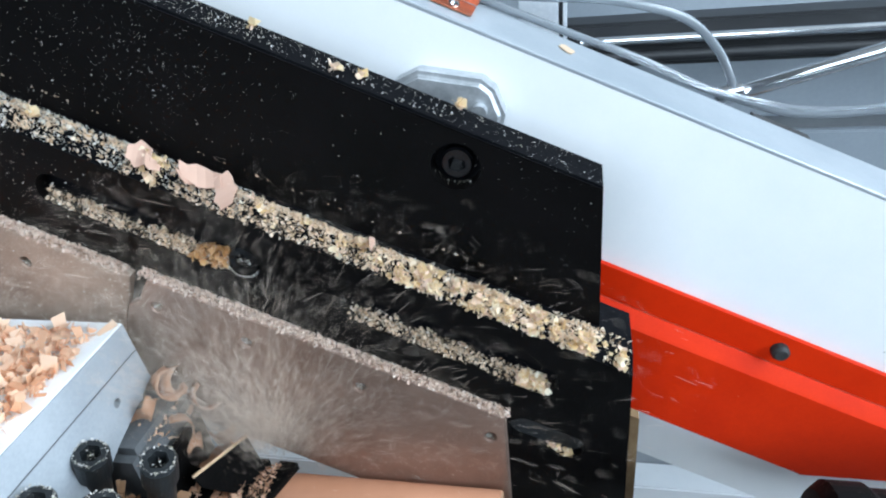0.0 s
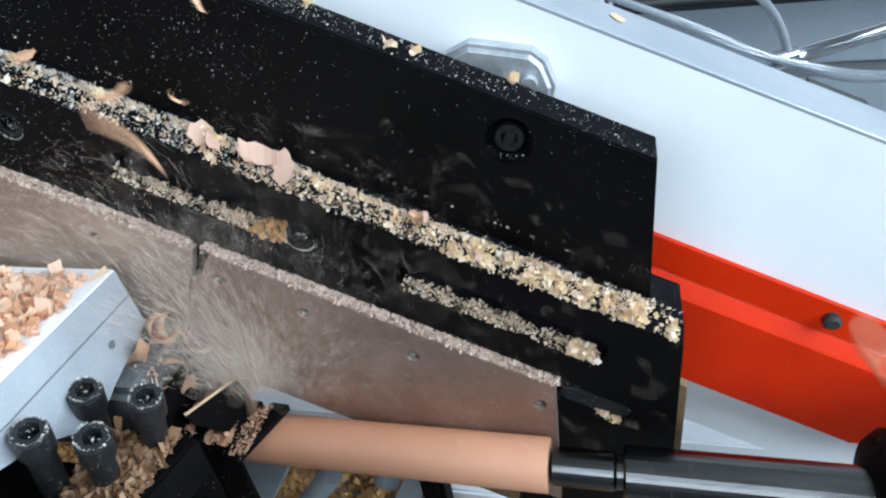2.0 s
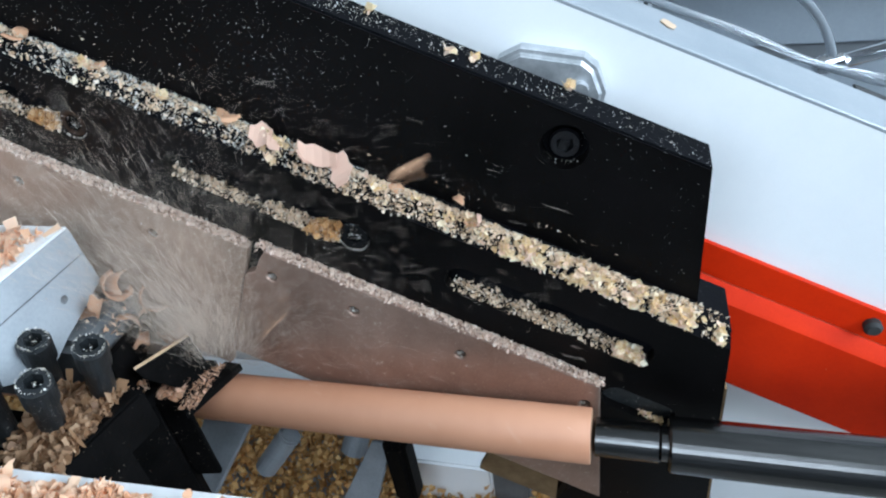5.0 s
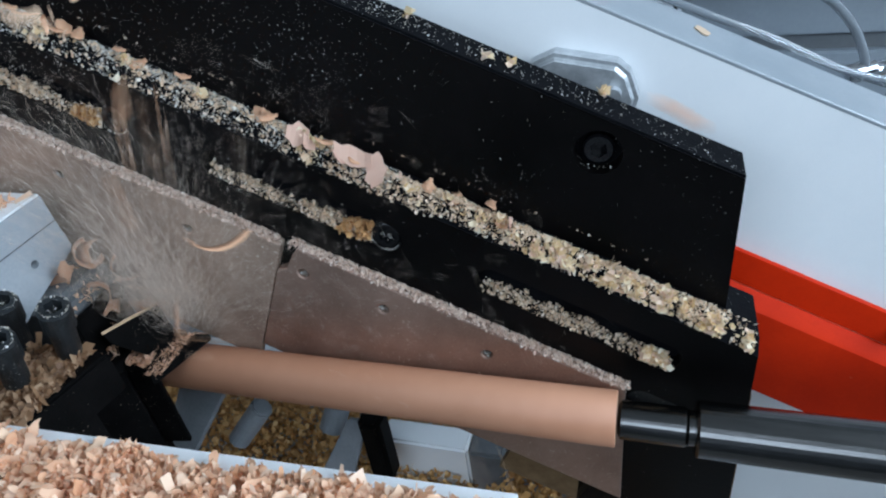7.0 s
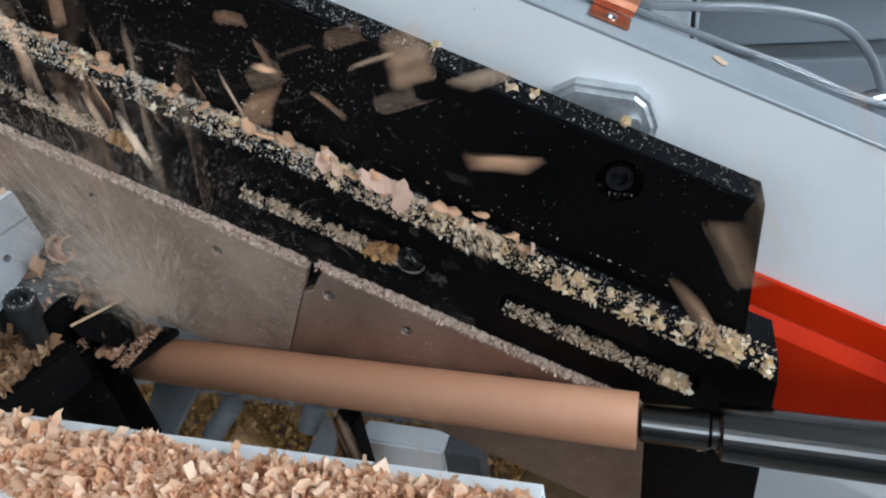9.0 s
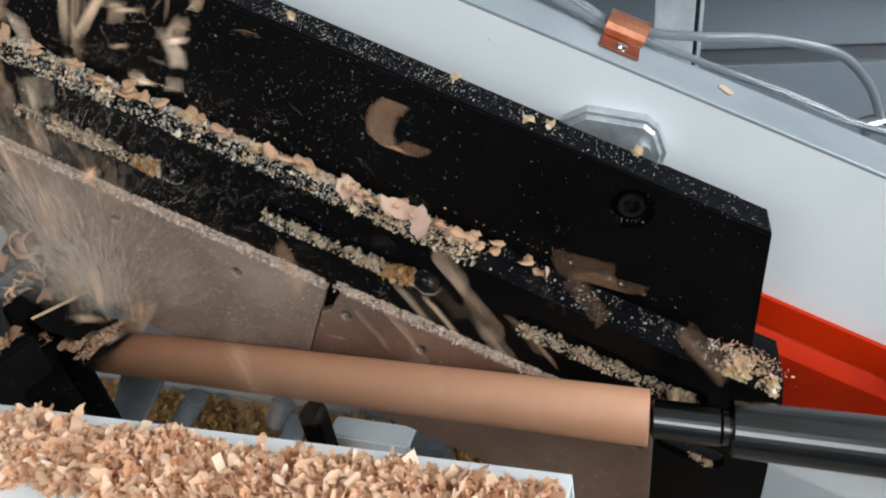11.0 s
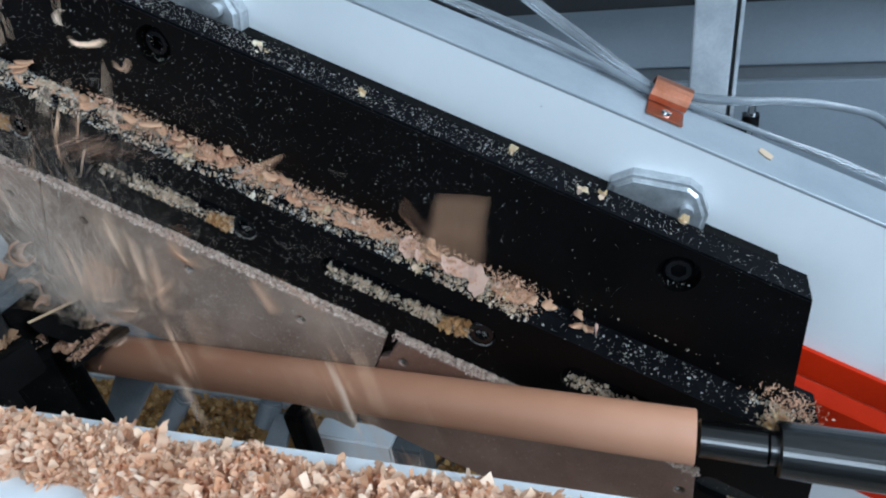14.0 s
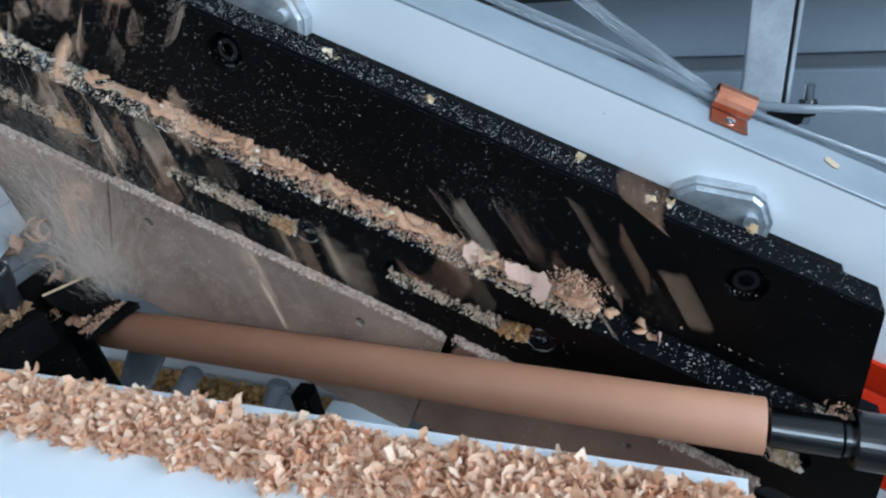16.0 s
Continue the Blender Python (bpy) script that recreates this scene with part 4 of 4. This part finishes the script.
def crumbs(name, label, seed, n, lo, hi, size, high, material, even, ragged, flat=1.1):
    """Broad crumpled chips heaped on a level surface in lumps with a ragged outline."""
    rng = np.random.default_rng(seed)
    spots = []
    while len(spots) < n:
        x, w = lo[0] + (hi[0] - lo[0]) * rng.random(), rng.random()
        d = lumpy(x + 0.02 * w, seed, 0.022) * 0.6 + lumpy(x - 0.05 * w, seed + 3, 0.008) * 0.4
        if rng.random() > even + (1 - even) * max(0.0, d - 0.2) * 1.5:
            continue
        y = lo[1] + (hi[1] - lo[1]) * (w + ragged * (lumpy(x, seed + 5, 0.010) + lumpy(x, seed + 6, 0.028) - 1.0))
        spots.append((x, y, lo[2] + high * (0.1 + d) * (1 - abs(2 * w - 1) ** 2.2) * rng.random() ** 0.8))
    return tagged(mesh_thing(name, *flakes(rng, spots, size, 1.2, flat), material), label, "wood shavings", kind="stuff")


heap = crumbs("shavings_on_guard", "pink crumbly wood shavings heaped on the white guard edge", 41, 46000, (-0.80, -0.1915, 0.1404), (-0.022, -0.1620, 0.1404), (0.0009, 0.0050), 0.0150, GUARD_SHAVE, 0.06, 0.36)
heap.matrix_world = GUARD_TILT
heap = loose_heap("curls_on_guard", "frizzy pink curls on the shavings heap of the guard", 47, 9000, (-0.80, -0.1915, 0.1420), (-0.022, -0.1630, 0.1420), (0.0035, 0.0150), 0.0125, GUARD_SHAVE, 1.8, even=0.03, turn=(0.8, 4.0), slim=(0.14, 0.34), ragged=0.36)
heap.matrix_world = GUARD_TILT
TRAY_SHAVE = flake_mat("ochre_shavings", [(0.50, 0.27, 0.09), (0.62, 0.38, 0.15), (0.40, 0.20, 0.06), (0.66, 0.43, 0.20)])
crumbs("shavings_in_tray", "ochre wood shavings heaped in the chip tray", 42, 42000, (-1.0, -0.15, -0.350), (0.06, 0.25, -0.350), (0.003, 0.011), 0.095, TRAY_SHAVE, 0.6, 0.0, 0.9)
on_carriage = [
    crumbs("shavings_on_hood", "pale pink shavings strewn thickly on the hood's top", 43, 5200, (-0.28, -0.24, 0.1512), (-0.083, -0.004, 0.1512), (0.002, 0.011), 0.008, GUARD_SHAVE, 0.35, 0.0),
    crumbs("chips_on_shelf", "brown chips and dust on the tool shelf", 48, 700, (-0.040, -0.029, 0.0264), (-0.020, 0.010, 0.0264), (0.001, 0.005), 0.003, SHAVE, 0.5, 0.0),
    loose_heap("chips_on_rest", "pink chips and dust on the rest plate", 44, 420, (-0.016, -0.034, 0.0257), (-0.003, 0.008, 0.0257), (0.001, 0.005), 0.0025, SHAVE, 0.8, 0.4),
    loose_heap("chips_on_step", "pink chips on the holder's front step", 46, 700, (-0.100, -0.054, 0.0304), (-0.046, -0.004, 0.0304), (0.002, 0.012), 0.009, SHAVE, 0.9, 0.3),
    crumbs("chips_on_clamp_bar", "brown chips and dust lying on the clamp bar", 45, 1500, (-0.072, -0.119, 0.0645), (-0.026, -0.056, 0.0645), (0.001, 0.009), 0.007, BROWN_CHIPS, 0.35, 0.0),
]
rng = np.random.default_rng(7)
spots = []
tip = Vector((0.36, -0.1, 1)).normalized()
for x, y, z in ((-0.0239, -0.0626, 0.112), (-0.0665, -0.0621, 0.112), (-0.0374, -0.0932, 0.112), (-0.0620, -0.1036, 0.1258)):
    for k in range(120):
        a, r = 2 * math.pi * rng.random(), (0.0075 + 0.0016 * rng.random() if k < 105 else 0.004 * rng.random())
        off = Vector((r * math.cos(a), r * math.sin(a), 0))
        off.z = -(off.x * tip.x + off.y * tip.y) / tip.z + (0.0003 if k < 105 else -0.006 * rng.random())
        spots.append(tuple(Vector((x, y, z)) + off))
on_carriage.append(tagged(mesh_thing("dust_on_screws", *flakes(rng, spots, (0.0004, 0.0015), 0.6, 0.6), PALE), "pale dust on the rims of the socket screws", "sawdust", kind="stuff"))
for k in range(9):
    ob = mesh_thing("curled_shaving", *shaving(rng, 0.028 + 0.014 * rng.random(), 0.012, 3.0 + 2 * rng.random(), 13), SHAVE, True)
    tagged(ob, "large curled pink shaving caught on the tool", "wood shaving", "shavings on the tool")
    ob.matrix_world = pose(-0.034 - 0.016 * (k % 3), -0.012 + 0.010 * (k // 3), 0.040 + 0.026 * (k % 3) + 0.006 * (k // 3), *(rng.random(3) * 360))
    on_carriage.append(ob)
for u, y, v, length, width, turn, rx, ry, rz in (
    (-0.2430, 0.0330, 0.1440, 0.024, 0.015, 1.3, 38, -18, 20), (-0.2270, 0.0300, 0.1430, 0.019, 0.014, 1.0, 52, 24, -35), (-0.2500, 0.0290, 0.1420, 0.013, 0.009, 1.6, 30, 10, 70),
    (-0.2790, 0.0330, 0.1430, 0.015, 0.012, 1.2, 35, -12, 10), (-0.2710, 0.0300, 0.1420, 0.010, 0.008, 1.0, 48, 20, 50), (-0.1420, 0.0320, 0.1450, 0.010, 0.007, 0.8, 60, 20, 80),
):
    ob = mesh_thing("curled_shaving", *shaving(rng, length, width, turn, 6), PINK)
    tagged(ob, "broad pink shaving lying on the sawdust heap", "wood shaving", "shavings on the lower ledge")
    ob.matrix_world = pose(u, y, v, rx, ry, rz)
    on_beam.append(ob)

# ---- shavings thrown off by the cut: each lies in the wood till the tool frees it, flies in an arc, and comes to rest ----
FLYING = []


def tool_x(t):
    return -0.149 - 0.0229 * t


def thrown(rng, t0):
    lands = rng.random() < (0.35 if t0 < 5 else 0.36)
    forms = SMALL if lands else LARGE
    ob = mesh_thing("flying_shaving", *forms[int(rng.integers(len(forms)))], GUARD_SHAVE, True)
    tagged(ob, "thin pink shaving thrown off by the tool", "wood shaving", "flying shavings")
    start = Vector((tool_x(t0) - 0.005 - 0.02 * rng.random(), 0.0, 0.0))
    if lands:
        last = t0 + 0.30 + 0.18 * rng.random()
        u = -0.60 + 0.42 * rng.random() + 0.012 * max(0.0, 12 - t0) * rng.random()
        y, v = 0.031 + 0.010 * rng.random(), 0.1400 + 0.003 * rng.random()
        goal = Vector((u * CA + v * SA, y, -u * SA + v * CA + beam_at(last)))
    else:
        last = t0 + 0.42 + 0.16 * rng.random()
        goal = Vector((min(0.34, start.x + 0.08 + 0.92 * rng.random()), -0.13 + 0.10 * rng.random(), -0.20))
    span = last - t0
    v0 = (goal - start) / span + Vector((0, 0, 4.905 * span))
    axis, rate = Vector(rng.normal(0, 1, 3)).normalized(), radians(200 + 300 * rng.random())
    lie = pose(0, 0, 0, 0, ALPHA, 0) @ pose(0, 0, 0, rng.normal(0, 9), rng.normal(0, 9), 0) @ pose(0, 0, 0, 0, 0, rng.random() * 360)

    def at(place, left):
        return Matrix.Translation(place) @ lie @ Matrix.Rotation(rate * left, 4, axis)

    rows = [(0.0, at(start, span)), (t0 - 1 / 30, at(start, span))]
    steps = max(4, round(span * 30 / 2))
    for k in range(steps + 1):
        t = span * k / steps
        rows.append((t0 + t, at(start + v0 * t + Vector((0, 0, -4.905 * t * t)), span - t)))
    rest = rows[-1][1].copy()
    for t in [last + 1 / 15] + [x for x in (4.0, 8.0, 12.0, 16.0) if x > last + 0.2]:
        m = rest.copy()
        if lands:
            m.translation.z += beam_at(t) - beam_at(last)
        rows.append((t, m))
    rows = [r for i, r in enumerate(rows) if i == 0 or frame(r[0]) > frame(rows[i - 1][0])]
    FLYING.append((ob, [r for r in rows if r[0] <= 16.2]))


rng = np.random.default_rng(11)
SMALL = [shaving(rng, 0.007 + 0.009 * rng.random(), 0.004 + 0.004 * rng.random(), 0.2 + 1.0 * rng.random(), 7) for _ in range(14)]
LARGE = [shaving(rng, 0.016 + 0.030 * rng.random(), 0.003 + 0.007 * rng.random(), 0.8 + 2.8 * rng.random(), 7) for _ in range(14)]
for lo, hi, rate in ((0.07, 5.0, 7), (5.0, 7.3, 20), (7.3, 9.5, 28), (9.5, 15.95, 24)):
    for t0 in np.arange(lo, hi, 1 / rate):
        thrown(rng, float(t0 + rng.random() / rate * 0.8))


def burst(rng, t0, n, size):
    """A loose swarm of shavings that leaves the cutter housing together and drops into the tray."""
    spots = np.stack([rng.normal(0, 0.034, n), rng.normal(0, 0.010, n), rng.normal(0, 0.018, n)], 1)
    ob = tagged(mesh_thing("shaving_swarm", *curls(rng, np.clip(spots, (-0.062, -0.018, -0.022), (0.062, 0.018, 0.022)), size, (0.5, 3.6), (0.08, 0.15)), GUARD_SHAVE, True), "loose swarm of pink shavings in the air", "wood shavings", kind="stuff")
    wide = rng.random() < 0.55
    span = (0.50 if wide else 0.54) + 0.22 * rng.random()
    home = lambda t: Vector((tool_x(t) - 0.125, -0.014, 0.057))
    mouth = Vector((tool_x(t0) - 0.01 + 0.02 * rng.random(), -0.005, 0.045))
    goal = Vector((min(0.34, mouth.x + 0.02 + (0.95 if wide else 0.34) * rng.random()), -0.09 + 0.08 * rng.random(), -0.31))
    v0 = (goal - mouth) / span + Vector((0, 0, 4.905 * span))
    spin = rng.normal(0, 1, 3) * np.array([40, 110, 40])
    rows = [(t, pose(*home(t))) for t in (0.0, 4.0, 8.0, 12.0) if t < t0 - 0.3] + [(t0 - 1 / 15, pose(*home(t0 - 1 / 15)))]
    steps = max(4, round(span * 30 / 2))
    for k in range(steps + 1):
        t = span * k / steps
        rows.append((t0 + t, pose(*(mouth + v0 * t + Vector((0, 0, -4.905 * t * t))), *(spin * t))))
    rows += [(t0 + span + 0.07, rows[-1][1]), (max(16.0, t0 + span + 0.2), rows[-1][1])]
    FLYING.append((ob, [r for i, r in enumerate(rows) if i == 0 or frame(r[0]) > frame(rows[i - 1][0])]))


for lo, hi, gap, n in ((0.15, 5.0, 0.45, 4), (5.0, 7.0, 0.08, 6), (7.0, 9.6, 0.042, 9), (9.6, 15.9, 0.031, 14)):
    for t0 in np.arange(lo, hi, gap):
        burst(rng, float(t0 + 0.6 * gap * rng.random()), n, (0.009, 0.030))


def settle(rng, t0, u, n=190, reach=0.032, high=0.0030, lead=0.3):
    """A drift of small shavings that is blown out of the housing and settles on the lower ledge."""
    y = rng.random(n) * 0.0165
    spots = np.stack([np.clip(rng.normal(0, reach * 0.6, n), -0.062, 0.062), y, high * rng.random(n) - np.maximum(0, 0.0055 - y) * 1.1], 1)
    ob = tagged(mesh_thing("settled_shavings", *curls(rng, spots, (0.0012, 0.0048), (0.8, 4.0)), SHAVE, True), "drift of small pink shavings settled on the ledge", "wood shavings", kind="stuff")
    down = lambda t: pose(0, 0, beam_at(t), 0, ALPHA, 0) @ pose(u, 0.0275, 0.1402)
    home = lambda t: pose(tool_x(t) - 0.128, -0.022, 0.05)
    a, b = home(t0).translation, down(t0 + lead).translation
    v0 = (b - a) / lead + Vector((0, 0, 4.905 * lead))
    rows = [(t, home(t)) for t in (0.0, 4.0, 8.0, 12.0) if t < t0 - 0.1] + [(t0, home(t0))]
    for k in range(1, 5):
        t = lead * k / 5
        rows.append((t0 + t, Matrix.Translation(a + v0 * t + Vector((0, 0, -4.905 * t * t))) @ pose(0, 0, 0, 0, ALPHA * k / 5, 0)))
    rows += [(t, down(t)) for t in [t0 + lead] + [x for x in (8.0, 12.0, 16.0) if x > t0 + lead + 0.1]]
    FLYING.append((ob, rows))


for k in range(16):
    settle(rng, 8.75 + 0.125 * k, -0.52 + 0.019 * k + 0.01 * rng.random())
for k in range(7):
    settle(rng, 11.6 + 0.45 * k, -0.50 + 0.035 * k)
settle(rng, 12.75, -0.205, 1100, 0.014, 0.020)
settle(rng, 10.2, -0.003, 420, 0.018, 0.012, 0.4)


# fine dust streaming from the cut: slivers fanned out from the tool tip
def dust_fan(seed, n, reach, spread):
    rng = np.random.default_rng(seed)
    verts, faces = [], []
    for k in range(n):
        a, b = min(max(rng.normal(1.80, spread), 0.35), 2.9), min(max(rng.normal(0.25, 0.5), -0.35), 1.3)
        d = Vector((math.cos(a) * math.cos(b), math.sin(b) * 0.6, math.sin(a) * math.cos(b)))
        r0 = 0.026 + reach * rng.random() ** 1.4
        p = Vector((-0.004 + 0.006 * rng.normal(), 0.004 + 0.005 * rng.normal(), 0.024)) + d * r0 + Vector((0, 0, -1.2 * r0 * r0))
        d = (d + Vector((0, 0, -2.4 * r0)) + 0.12 * Vector(rng.normal(0, 1, 3))).normalized()
        l = 0.0012 + 0.013 * rng.random() ** 2.5
        s = d.cross(Vector((rng.normal(), rng.normal(), rng.normal()))).normalized() * (0.00002 + 0.00006 * rng.random())
        i = len(verts)
        verts += [tuple(p - s), tuple(p + s), tuple(p + d * l + s), tuple(p + d * l - s)]
        faces.append((i, i + 1, i + 2, i + 3))
    ob = mesh_thing("sawdust_spray", verts, faces, SPRAYED)
    return tagged(ob, "fine sawdust streaming up from the tool tip", "sawdust", kind="stuff")


SPRAY = [dust_fan(60 + k, 9000, 0.08 + 0.060 * k, 0.55) for k in range(6)]


def motions():
    rows = [(t, pose(0, 0, z, 0, ALPHA, 0)) for t, z in BEAM_ROWS]
    walk(beam, rows)
    for ob in on_beam:
        own = ob.matrix_basis.copy()
        walk(ob, [(t, m @ own) for t, m in rows])
    for k, ob in enumerate(swept):
        off = 8.95 + 0.11 * k
        own = [(t, pose(0, 0, beam_at(t), 0, ALPHA, 0)) for t in (0.0, 4.0, 8.0, off)]
        own += [(off + 0.1, pose(0.02, -0.05, beam_at(off) + 0.02, 0, ALPHA, 0)), (off + 0.2, pose(0.05, -0.10, beam_at(off) - 0.10, 10, ALPHA + 8, 0)), (off + 0.35, pose(0.08, -0.12, -0.46, 10, ALPHA + 8, 0)), (16.0, pose(0.08, -0.12, -0.46, 10, ALPHA + 8, 0))]
        walk(ob, own)
    rides = [(t, pose(tool_x(t), 0, 0)) for t in (0.0, 4.0, 8.0, 12.0, 16.0)]
    walk(carriage, rides)
    for ob in on_carriage:
        own = ob.matrix_basis.copy()
        walk(ob, [(t, m @ own) for t, m in rides])
    for k, ob in enumerate(SPRAY):
        walk(ob, [(f / 30, pose(tool_x(f / 30), 0, 0.008 + 0.012 * math.sin(0.83 * f + 2 * k), 5 * math.sin(0.21 * f + k), 8 * math.sin(0.47 * f + 1.7 * k), 0)) for f in range(481)])
    walk(roller, [(k / 30, pose(0, 0, 0, 78 * k, 0, 0)) for k in range(481)])
    for ob, rows in FLYING:
        walk(ob, rows)


motions()
